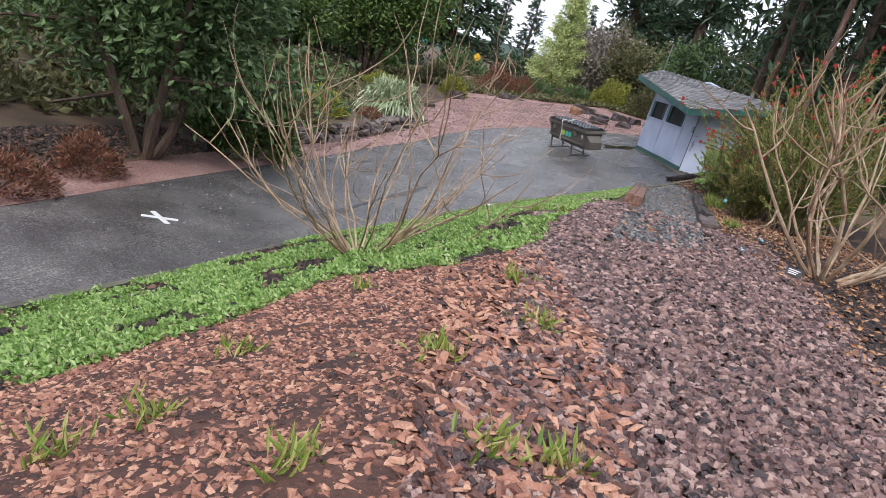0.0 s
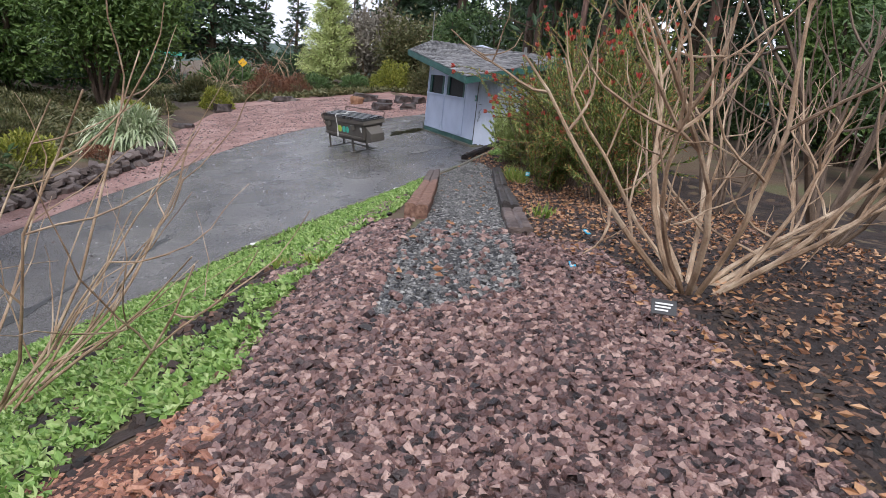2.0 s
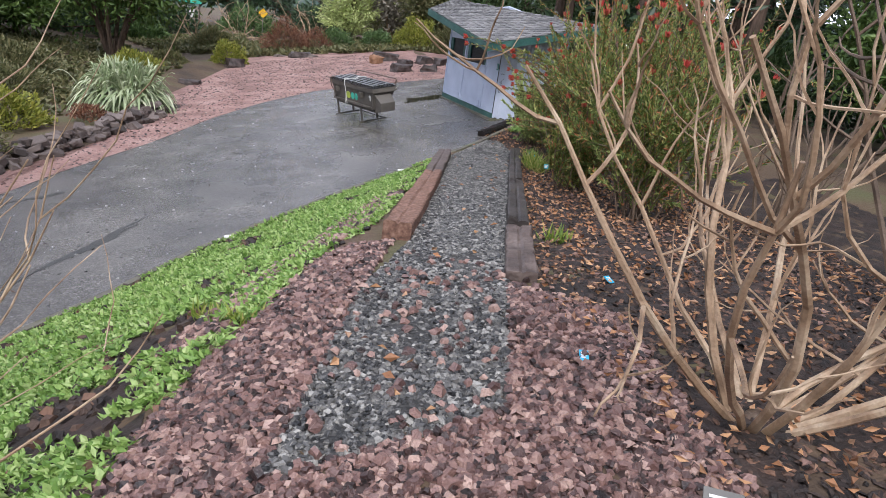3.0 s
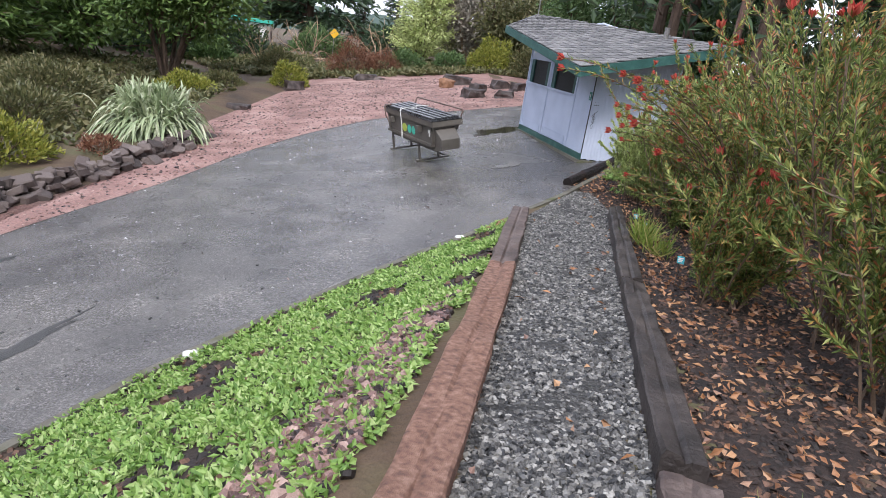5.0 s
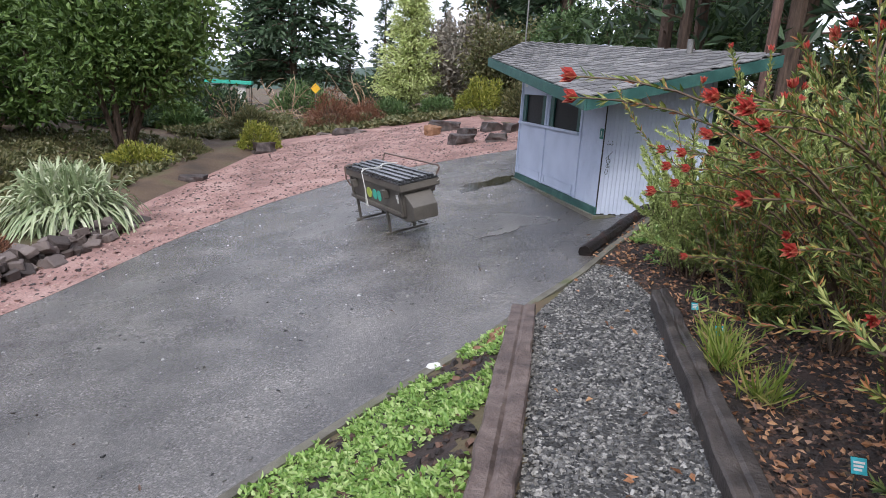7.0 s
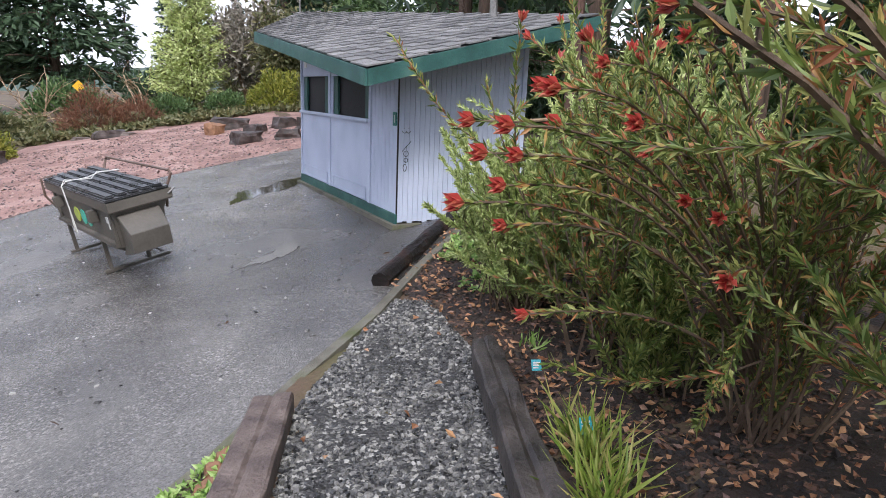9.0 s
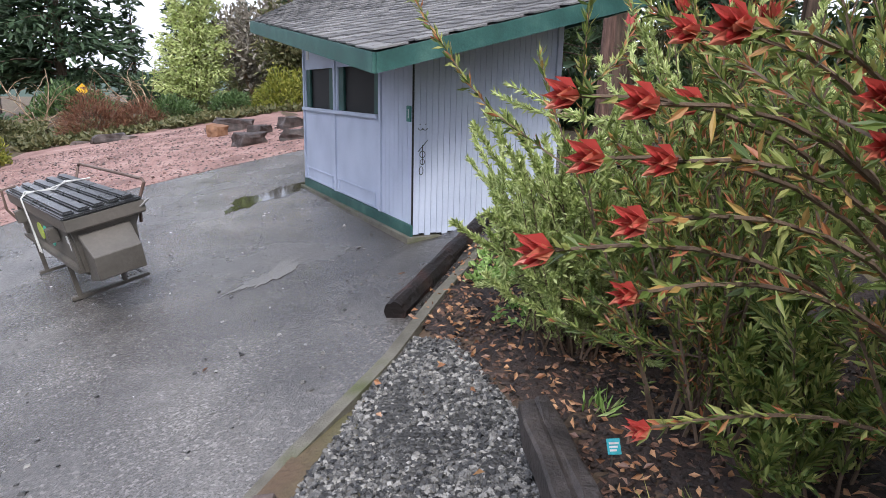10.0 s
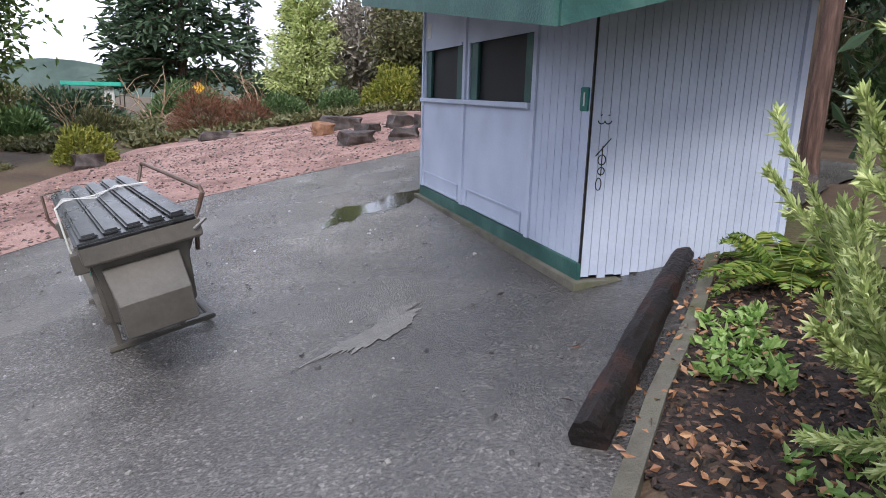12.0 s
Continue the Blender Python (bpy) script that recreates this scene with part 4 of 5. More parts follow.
weeds("green_weeds", vegzone, 21000, "low bright green weeds carpeting the bank", 0.042, patchy=-0.2, up=0.35)
weeds("weeds_by_log", [(-0.15, -1.35), (0.35, -0.75), (0.6, -0.9), (0.1, -1.6)], 55, "low green weeds beside the log", 0.06)
weeds("weeds_by_bed", [(-0.35, -2.0), (-0.1, -1.8), (0.2, -2.1), (-0.2, -2.3)], 22, "scattered green weeds in the bed", 0.05)
weeds("weeds_left", [(-13, -7), (-10.5, -4), (-9.5, 0), (-8, 6), (-7, 12), (-10, 20), (-18, 18), (-20, -5)], 6500, "low moss and herbs of the garden bed", 0.16, L_OLIVE, -0.1)
weeds("weeds_far", [(-7, 17), (6, 18.5), (12, 24), (-12, 26)], 5000, "low scrub along the far garden edge", 0.2, L_OLIVE, -0.15)

# ---- puddles, patches and bits on the asphalt ----
def patch(name, x, y, rx, ry, turn, material, label, category, lift=0.016, rag=0.35):
    k = 220
    ang = np.linspace(0, 2 * np.pi, k, endpoint=False)
    rr = np.array([1 + rag * (noise.noise((x + math.cos(a) * 1.3, y + math.sin(a) * 1.3, 0.3)) + 0.7 * noise.noise((x + math.cos(a) * 4, y + math.sin(a) * 4, 0.3)) + 0.5 * noise.noise((x + math.cos(a) * 11, y + math.sin(a) * 11, 0.3))) for a in ang])
    px, py = np.cos(ang) * rx * rr, np.sin(ang) * ry * rr + 0.35 * ry * np.sin(3.2 * np.cos(ang) + x)
    c, s_ = math.cos(radians(turn)), math.sin(radians(turn))
    X, Y = x + px * c - py * s_, y + px * s_ + py * c
    v = np.c_[np.r_[X, x], np.r_[Y, y], fall(np.r_[X, x], np.r_[Y, y]) + 0.012 + lift - 0.012]
    return tagged(obj(name, v, [(i, (i + 1) % k, k) for i in range(k)], material), label, category, kind="structure")


patch("water_puddle_by_kiosk", -0.35, 3.6, 0.55, 0.3, 10, M_WATER, "shallow dark puddle on the asphalt", "puddle")
patch("water_puddle_long", -0.95, 3.3, 0.45, 0.16, 70, M_WATER, "shallow bright puddle on the asphalt", "puddle", 0.017)
patch("road_pale_patch", -1.25, 0.05, 0.45, 0.1, 38, M_STAIN, "pale dry repaired patch of asphalt", "patch", 0.0175, 0.5)
patch("road_dark_streak", -6.9, -5.7, 0.75, 0.07, 58, M_TAR, "dark tar streak on the asphalt", "tar", 0.0155, 0.6)
patch("road_dark_streak_two", -7.9, -7.4, 0.9, 0.08, 58, M_TAR, "dark tar streak on the asphalt", "tar", 0.0155, 0.6)
patch("road_dark_streak_three", -8.0, -3.5, 0.3, 0.06, 30, M_TAR, "dark tar spot on the asphalt", "tar", 0.0155, 0.6)
for k, a in enumerate((20, -45)):
    bm = bmesh.new()
    box(bm, (-0.21, -0.035, 0), (0.21, 0.035, 0.003), 0)
    o = part("road_mark", bm, M_WHITE)
    o.matrix_world = pose(-9.86, -9.06, float(fall(-9.86, -9.06)) + 0.016 + 0.004 * k, 0, 0, a)
    tagged(o, "white painted stroke of a cross on the asphalt", "road marking", kind="structure")
DRIVEZONE = [(-9, -9.8), (-6, -6.4), (-3.5, -4.0), (-0.5, -1.2), (0, 0.5), (-0.2, 6), (-3, 5.8), (-6, 2), (-8, -2), (-10.5, -8)]
p = sprinkle(DRIVEZONE, 1500)
sz = rng.uniform(0.4, 1.6, (len(p), 1)) ** 2 * np.array((0.016, 0.012, 0.006))[None]
v, f = pieces(np.c_[p, fall(p[:, 0], p[:, 1]) + 0.014], sz, 0.2)
tagged(obj("asphalt_grit", v, f, M_GREYSTONE), "pale grit and pebbles scattered on the asphalt", "grit", kind="stuff")
p = sprinkle(DRIVEZONE, 28)
v, f = leaf_mesh(np.c_[p, fall(p[:, 0], p[:, 1]) + 0.02], rng.normal(size=(len(p), 3)) * (1, 1, 0.1), rng.uniform(0.03, 0.09, len(p)), 0.02)
tagged(obj("asphalt_leaf_bits", v, f, M_DARKCHIP), "small dark leaf scraps on the asphalt", "leaf scraps", kind="stuff")


# ---- plants ----
def grow(heap, base, way, length, radius, depth, kids, bend=0.25, tips=None, rise=0.25, sides=5):
    """A crooked stem with side stems."""
    k = 7
    pts = [np.array(base, float)]
    d = np.array(way, float) / np.linalg.norm(way)
    for i in range(k):
        d = d + rng.normal(0, bend / k * 1.6, 3) + np.array((0, 0, rise / k))
        d /= np.linalg.norm(d)
        pts.append(pts[-1] + d * length / k)
    v, f = tube(pts, [radius, radius * 0.75, radius * 0.35], sides)
    heap.put(v, f)
    if tips is not None:
        tips.append((pts, d))
    if depth > 0:
        for _ in range(kids):
            i = int(rng.integers(2, k))
            o = d * 0.7 + rng.normal(0, 0.55, 3) + np.array((0, 0, 0.15))
            grow(heap, pts[i], o, length * rng.uniform(0.3, 0.6), radius * 0.5, depth - 1, max(1, kids - 1), bend * 1.2, tips, rise, max(3, sides - 1))


def bare_shrub(x, y, stems, length, spread, radius, material, label, kids=3, depth=2, lean=(0, 0), rise=0.35):
    z = at(x, y) - 0.03
    t = thing("bare_shrub", x, y, z, label, "shrub")
    for k in range(stems):
        h = Heap()
        a = 2 * math.pi * k / stems + rng.uniform(-0.2, 0.2)
        o = spread * rng.uniform(0.25, 1.0)
        grow(h, (0.09 * math.cos(a), 0.09 * math.sin(a), 0), (o * math.cos(a) + lean[0], o * math.sin(a) + lean[1], 1), length * rng.uniform(0.7, 1.1), radius * rng.uniform(0.7, 1.15), depth, kids, 0.55, None, rise, 6)
        h.make("stem", material, t)
    h = Heap()
    v, f = tube([(0, 0, -0.08), (0.01, 0, 0.0), (0, 0.01, 0.05)], [0.1, 0.08, 0.03], 9)
    h.put(v, f)
    h.make("stump", M_TWIGDARK, t, "gnarled dark root crown")
    return t


bare_shrub(-7.4, -11.1, 30, 2.1, 3.0, 0.0105, M_TWIG, "leafless shrub of pale slender stems on the bank", 3, 1, (0, 0), 0.75)
bare_shrub(-3.7, -11.95, 13, 1.7, 2.0, 0.019, M_TWIG, "leafless shrub of thick tan branching stems in mulch", 4, 2, (0.35, 0.0), 0.7)
bare_shrub(-1.9, -11.2, 11, 2.2, 0.8, 0.024, M_TWIGDARK, "leafless brown shrub deep in the bed", 4, 1, (0.2, 0.1))
bare_shrub(-1.2, -9.4, 8, 2.2, 0.7, 0.02, M_TWIGDARK, "leafless brown shrub behind the bush", 4, 1, (0.3, 0.1))


def bract_mesh():
    n_ = 13
    a = np.linspace(0, 4 * np.pi, n_)
    w = np.c_[np.cos(a) * 0.5, np.sin(a) * 0.5, np.linspace(0.85, 1.7, n_)]
    v, f = leaf_mesh(np.zeros((n_, 3)), w, np.linspace(0.078, 0.062, n_), 0.028, 0.3)
    me = bpy.data.meshes.new("flower_head")
    me.from_pydata(v.tolist(), [], f.tolist())
    me.materials.append(L_BRACT)
    return me


BRACT = bract_mesh()


def branch_bush(x, y, stems, height, spread, label, leafmats, leaf_len, leaf_w, per, heads=0, lean=(0, 0), arms=(), name="flowering_bush", radius=0.0095, group=""):
    """A bush of long leafy wands; some wands end in red flower heads."""
    z = at(x, y) - 0.03
    t = thing(name, x, y, z, label, "bush", group)
    wood, ends, c, w = Heap(), [], [], []
    ways = [((spread * rng.uniform(0.15, 1) * math.cos(a), spread * rng.uniform(0.15, 1) * math.sin(a)), height * rng.uniform(0.6, 1.08)) for a in rng.uniform(0, 2 * np.pi, stems)]
    tips = []
    for (dx, dy), hh in ways:
        grow(wood, (rng.normal(0, 0.08), rng.normal(0, 0.08), 0), (dx + lean[0], dy + lean[1], 1), hh, radius, 1, 3, 0.3, tips, 0.45, 4)
    for target in arms:
        e = np.array(target, float) - (x, y, z)
        pts = [np.array((0, 0, 0.2)), e * (0.35, 0.35, 0.75) + (0, 0, 0.15), e * (0.7, 0.7, 1.02), e]
        pts = [pts[0] * (1 - q) ** 3 + 3 * pts[1] * q * (1 - q) ** 2 + 3 * pts[2] * q * q * (1 - q) + pts[3] * q ** 3 for q in np.linspace(0, 1, 10)]
        v, f = tube(pts, [radius, radius * 0.4], 5)
        wood.put(v, f)
        tips.append((pts, pts[-1] - pts[-2]))
    wood.make("wood", M_TWIGDARK, t, "brown woody branches")["kind"] = "stuff"
    for pts, d in tips:
        q = np.array(pts)
        k = len(q)
        m_ = per
        u = rng.uniform(0.14, 1.0, m_) * (k - 1)
        i = np.minimum(u.astype(int), k - 2)
        pos = q[i] + (q[i + 1] - q[i]) * (u - i)[:, None]
        along = unit(q[i + 1] - q[i])
        c.append(pos)
        w.append(along * 0.95 + rng.normal(0, 0.42, (m_, 3)))
        ends.append((q[-1], unit(np.array(d))))
    c, w = np.concatenate(c), np.concatenate(w)
    cut = rng.random(len(c))
    for k, m_ in enumerate(leafmats):
        sel = (cut < 0.84) if k == 0 else cut >= 0.84
        if len(leafmats) == 1:
            sel = cut >= 0
        v, f = leaf_mesh(c[sel], w[sel], leaf_len * rng.uniform(0.7, 1.25, sel.sum()), leaf_w * rng.uniform(0.8, 1.2, sel.sum()), 0.2)
        obj("foliage", v, f, m_, t, "bronze tinted young leaves" if k else "narrow green leaves")
    order = sorted(range(len(ends)), key=lambda i_: -ends[i_][0][2] + 0.5 * rng.random())
    chosen = list(range(len(ends) - len(arms), len(ends))) + [i_ for i_ in order if i_ < len(ends) - len(arms)]
    for i_ in chosen[:heads]:
        hd = new("flower_head", BRACT)
        hd.parent = t
        e, d = ends[i_]
        q = Vector(d).to_track_quat("Z", "Y").to_matrix().to_4x4()
        hd.matrix_local = Matrix.Translation(Vector(e)) @ q @ Matrix.Scale(rng.uniform(0.75, 1.2), 4)
        hd["label"] = "red cupped flower head"
    return t


FB = "red-tipped flowering bushes along the path"
branch_bush(-0.2, -4.6, 36, 1.8, 0.75, "tall bush with narrow green leaves and red flower heads", [L_BUSH, L_TIP], 0.056, 0.0125, 150, 40, (0.05, 0.05), ((-1.63, -4.6, 1.12), (-1.56, -4.58, 1.21), (-1.58, -4.55, 1.3), (-1.58, -4.54, 0.98), (-1.45, -4.6, 1.42), (-1.35, -4.7, 1.5), (-1.2, -4.3, 1.3), (-1.67, -4.46, 1.31), (-1.64, -4.5, 1.21), (-1.68, -4.43, 1.04), (-1.38, -4.43, 1.43), (-1.15, -4.66, 1.32), (-1.16, -4.83, 1.58), (-1.14, -4.88, 1.1), (-1.25, -5.09, 1.09), (-1.26, -5.15, 0.93), (-1.06, -4.63, 1.23), (-1.36, -4.39, 0.6)), group=FB)
branch_bush(-0.9, -6.0, 52, 2.2, 0.68, "tall upright bush with bronze leaf tips and red heads", [L_BUSH, L_TIP], 0.056, 0.0125, 150, 38, (0.0, 0.0), ((-2.85, -5.75, 1.68), (-2.78, -5.62, 1.6), (-1.6, -5.2, 1.6), (-2.45, -6.3, 1.6), (-2.5, -6.45, 1.55), (-2.55, -6.25, 1.63), (-2.4, -6.3, 1.3), (-2.1, -6.2, 1.1), (-1.9, -6.4, 0.9)), group=FB)
branch_bush(-1.5, -7.7, 34, 2.1, 0.5, "tall upright olive green bush with reddish tips", [L_BUSH, L_TIP], 0.056, 0.0125, 150, 24, (0.0, 0.0), group=FB)
branch_bush(-1.95, -8.6, 32, 1.45, 0.75, "smaller spreading green bush beside the timber", [L_BUSH, L_TIP], 0.058, 0.0135, 130, 14, (0.02, 0), group=FB)
branch_bush(-1.72, -6.85, 30, 0.95, 0.85, "low spreading bush with narrow green leaves and red heads", [L_BUSH, L_TIP], 0.056, 0.0135, 130, 10, (0.05, 0.0), group=FB)
branch_bush(0.9, -5.2, 20, 2.2, 0.6, "tall green bush deep in the planting bed", [L_BUSH, L_TIP], 0.09, 0.022, 80, 18, (0.2, 0), group=FB)
branch_bush(-0.14, -2.58, 96, 1.05, 0.95, "dense rounded bush of silvery yellow-green leaves", [L_SILVER], 0.042, 0.0122, 330, 0, (-0.02, 0.05), name="silver_bush", radius=0.009)
branch_bush(0.35, -3.3, 52, 1.6, 0.75, "dense silvery green bush behind the path end", [L_SILVER], 0.042, 0.0122, 320, 0, (0.05, 0.0), name="silver_bush", radius=0.009)
branch_bush(-0.2, -4.0, 18, 0.75, 0.9, "low leafy green bush at the bed's front", [L_BUSH], 0.07, 0.016, 90, 0, (-0.05, 0), name="low_bush", radius=0.008)
branch_bush(-0.25, -3.52, 24, 1.7, 0.4, "upright green bush with bronze tips behind the silvery bush", [L_BUSH, L_TIP], 0.056, 0.0125, 145, 14, (0.03, 0.0), group=FB)


def shrub(x, y, r, h_, n_, leafmat_, length, label, name="shrub", lift=0.0, twigs=7, flat=0.35, category="shrub", width=0.4):
    z = at(x, y) + lift
    t = thing(name, x, y, z, label, category)
    d = unit(rng.normal(size=(n_, 3)))
    d[:, 2] = np.abs(d[:, 2])
    lump = np.array([1 + 0.45 * noise.noise(Vector(q * 2.1 + (x + y))) for q in d])
    rad = lump * rng.uniform(0.45, 1.0, n_) ** 0.5
    c = d * rad[:, None] * (r, r, h_) + (0, 0, 0.02)
    w = d + rng.normal(0, 0.6, (n_, 3)) + (0, 0, flat)
    v, f = leaf_mesh(c, w, length * rng.uniform(0.6, 1.3, n_), length * width * rng.uniform(0.7, 1.2, n_))
    wood = Heap()
    for k in range(twigs):
        a = 2 * math.pi * k / twigs
        grow(wood, (0, 0, -0.04), (0.7 * math.cos(a) * r / h_, 0.7 * math.sin(a) * r / h_, 0.8), 0.75 * max(r, h_), 0.012 * max(1, h_), 1, 2, 0.3, None, 0.2, 4)
    wood.make("wood", M_TWIGDARK, t)["kind"] = "stuff"
    obj("foliage", v, f, leafmat_, t)
    return t


def broadleaf(x, y, height, radius, clear, trunks, n_, leafmat_, length, label, lean=0.35, bark=M_BARK):
    """A tree with one or more trunks and a crown of clumps."""
    z = at(x, y) - 0.05
    t = thing("tree", x, y, z, label, "tree")
    cl = []
    for k in range(trunks):
        h, tips = Heap(), []
        a = 2 * math.pi * k / trunks + 0.4
        grow(h, (0.12 * math.cos(a) * (trunks > 1), 0.12 * math.sin(a) * (trunks > 1), 0), (lean * math.cos(a) * (trunks > 1), lean * math.sin(a) * (trunks > 1), 1), height * 0.8, 0.05 + 0.016 * height / trunks ** 0.5, 1, 4, 0.25, tips, 0.2, 6)
        h.make("trunk", bark, t)
        cl += [q[0][-1] for q in tips] + [q[0][4] for q in tips]
    cl = np.array(cl)
    m_ = 60
    d = unit(rng.normal(size=(m_, 3)))
    core = d * rng.uniform(0.4, 0.95, (m_, 1)) * (radius, radius, (height - clear) / 2) + (0, 0, (height + clear) / 2)
    cl = np.concatenate([cl[cl[:, 2] > clear], core])
    i = rng.integers(0, len(cl), n_)
    c = cl[i] + rng.normal(0, radius * 0.17, (n_, 3))
    v, f = leaf_mesh(c, rng.normal(size=(n_, 3)) + unit(c - (0, 0, height * 0.5)) * 0.8, length * rng.uniform(0.6, 1.3, n_), length * 0.45)
    obj("crown", v, f, leafmat_, t, "leafy crown with gaps")
    return t


def conifer(height, radius, clear, branches, leafmat_, label, seed, length=0.55, thin=0.3, droop=0.25, per=70):
    """A conifer built at the origin, to be copied about."""
    t = thing("conifer_tree", 0, 0, 0, label, "tree", "conifers round the garden")
    v, f = tube([(0, 0, -0.3), (0.05, 0, height * 0.4), (0, 0.05, height)], [0.022 * height, 0.014 * height, 0.02], 8)
    obj("trunk", v, f, M_BARK, t)
    wood, c, w = Heap(), [], []
    for k in range(branches):
        q = (k + rng.random()) / branches
        z = clear + (height - clear) * q
        reach = radius * (1 - q) ** 0.7 * rng.uniform(0.6, 1.1) + 0.25
        a = rng.uniform(0, 2 * np.pi)
        s_ = np.linspace(0, 1, 6)
        pts = np.c_[np.cos(a) * reach * s_, np.sin(a) * reach * s_, z + reach * (0.25 * s_ - droop * 1.6 * s_ ** 2)]
        bv, bf = tube(pts, [0.012 * height * (1 - q) * 0.5 + 0.012, 0.008], 4)
        wood.put(bv, bf)
        m_ = int(per * (0.35 + 0.65 * (1 - q)))
        u = rng.uniform(thin, 1, m_)
        pos = np.stack([np.interp(u, s_, pts[:, i]) for i in range(3)], 1) + rng.normal(0, 0.09 * reach + 0.06, (m_, 3)) * (1, 1, 0.55)
        c.append(pos)
        w.append(np.tile((math.cos(a), math.sin(a), -0.15), (m_, 1)) + rng.normal(0, 0.55, (m_, 3)))
    wood.make("wood", M_BARK, t)["kind"] = "stuff"
    c, w = np.concatenate(c), np.concatenate(w)
    v, f = leaf_mesh(c, w, length * rng.uniform(0.6, 1.3, len(c)), length * 0.34)
    obj("crown", v, f, leafmat_, t, "drooping needle sprays")
    return t


def place(src, spots):
    for k, (x, y, sc, rot) in enumerate(spots):
        m = pose(x, y, at(x, y), 0, 0, rot)
        if k == 0:
            src.matrix_world = m
            src.scale = (sc,) * 3
        else:
            o = copy_thing(src, m)
            o.scale = (sc,) * 3


big_fir = conifer(17, 5.5, 1.2, 130, L_DARK, "broad dark green conifer with drooping layered limbs", 1, 0.75, 0.15, 0.22, 95)
place(big_fir, [(-4.9, 44, 0.95, 10), (-19.5, 36, 0.8, 80), (-28, 30, 1.05, 200), (-33, 16, 1.0, 300), (17, 56, 1.1, 40), (-26, 48, 1.2, 130), (-38, 0, 1.0, 20), (-30, -10, 0.8, 60)])
tall_fir = conifer(24, 3.4, 3.0, 120, L_DARK, "tall dark forest conifer", 2, 0.7, 0.12, 0.3, 75)
place(tall_fir, [(9, 40, 1.0, 0), (14, 38, 1.05, 60), (19, 34, 1.0, 120), (23, 28, 1.0, 200), (16, 26, 0.85, 310), (27, 20, 1.0, 20), (20, 15, 0.9, 75), (25, 9, 1.0, 160), (17, 5, 0.85, 220), (22, 0, 1.0, 280), (16, -4, 0.9, 330), (24, -9, 1.0, 45), (17, -12, 0.9, 100), (22, -19, 1.0, 190), (13, 19, 0.8, 250), (30, 36, 1.1, 77), (12, -20, 0.9, 11), (1, -40, 1.0, 50), (-14, -42, 1.0, 90), (10, -34, 1.0, 140), (-30, -36, 1.0, 10)])
slim_fir = conifer(12, 1.6, 1.0, 90, L_DARK, "slender ragged young conifer", 3, 0.5, 0.2, 0.1, 30)
place(slim_fir, [(-0.6, 46, 0.62, 0), (2.6, 50, 0.75, 70), (6.5, 44, 0.62, 140)])
place(conifer(7.5, 2.6, 0.4, 110, L_CYPRESS, "rounded green cypress beside the garden", 4, 0.4, 0.1, 0.05, 80), [(-13.5, 18, 1.0, 0), (-15.5, 14, 0.9, 100), (-16, 22, 1.1, 30), (-19, 6, 0.9, 220)])

broadleaf(-9.5, 14.4, 6.5, 3.0, 1.4, 6, 19000, L_CYPRESS, 0.24, "multi-trunked evergreen tree with a dense dark crown")
broadleaf(-11.0, -6.6, 4.4, 1.75, 0.7, 4, 17000, L_DEEP, 0.15, "large glossy dark evergreen shrub tree beyond the asphalt", 0.4)
broadleaf(-13.5, -3.0, 4.8, 2.0, 0.6, 3, 12000, L_DEEP, 0.17, "dense dark evergreen tree in the garden", 0.4)
broadleaf(-15.5, -9.5, 4.2, 2.0, 0.5, 3, 10000, L_DEEP, 0.18, "dense evergreen tree at the garden's edge", 0.4)
shrub(-10.1, -4.4, 0.95, 1.5, 7000, L_CYPRESS, 0.12, "soft feathery green shrub beside the asphalt")
shrub(-11.2, -8.1, 0.42, 0.5, 1800, L_RUSSET, 0.07, "small rounded rusty brown shrub")
shrub(-11.6, -9.4, 0.6, 0.4, 1600, L_RUSSET, 0.09, "low brown dead shrub in the litter")
pale_tree = conifer(6.2, 1.55, 0.3, 170, L_PALE, "upright conical pale cream-green variegated tree", 6, 0.2, 0.1, -0.12, 150)
place(pale_tree, [(1.0, 24.6, 1.0, 0)])
pale_tree["group"] = ""
broadleaf(3.7, 25.5, 4.8, 1.8, 0.6, 4, 4200, L_GREY, 0.3, "grey twiggy half-bare tree", 0.4, M_TWIG)
broadleaf(5.2, 22.5, 4.2, 1.9, 0.6, 4, 6000, L_OLIVE, 0.26, "olive grey scrubby tree", 0.4)
broadleaf(7.5, 19.5, 4.6, 2.0, 0.6, 4, 7500, L_DEEP, 0.26, "dark green scrubby tree behind the kiosk", 0.4)
broadleaf(9.5, 13.5, 5.0, 2.2, 0.6, 3, 8000, L_DEEP, 0.28, "dark green understorey tree", 0.4)
broadleaf(9.0, -2.5, 4.6, 2.0, 0.5, 4, 9000, L_CYPRESS, 0.22, "bright green evergreen shrub tree in the forest edge", 0.4)
broadleaf(5.5, -7.0, 3.6, 1.5, 0.9, 4, 9000, L_DEEP, 0.16, "leafy green shrub tree behind the bushes", 0.5)
broadleaf(8.5, -13.0, 4.6, 2.0, 0.6, 3, 8000, L_DEEP, 0.24, "dark green understorey tree", 0.4)
shrub(-2.8, 19.6, 1.1, 1.35, 3600, L_RUSSET, 0.2, "russet brown twiggy dormant shrub", twigs=14, width=0.12)
shrub(-1.4, 19.8, 0.8, 0.9, 2200, L_RUSSET, 0.18, "small russet twiggy shrub", twigs=12, width=0.12)
shrub(-5.4, 14.2, 0.65, 0.75, 1800, L_YELLOW, 0.13, "yellow-green low shrub over the boulder")
shrub(3.6, 20.0, 1.1, 1.3, 3400, L_YELLOW, 0.16, "rounded yellow-green shrub at the court edge")
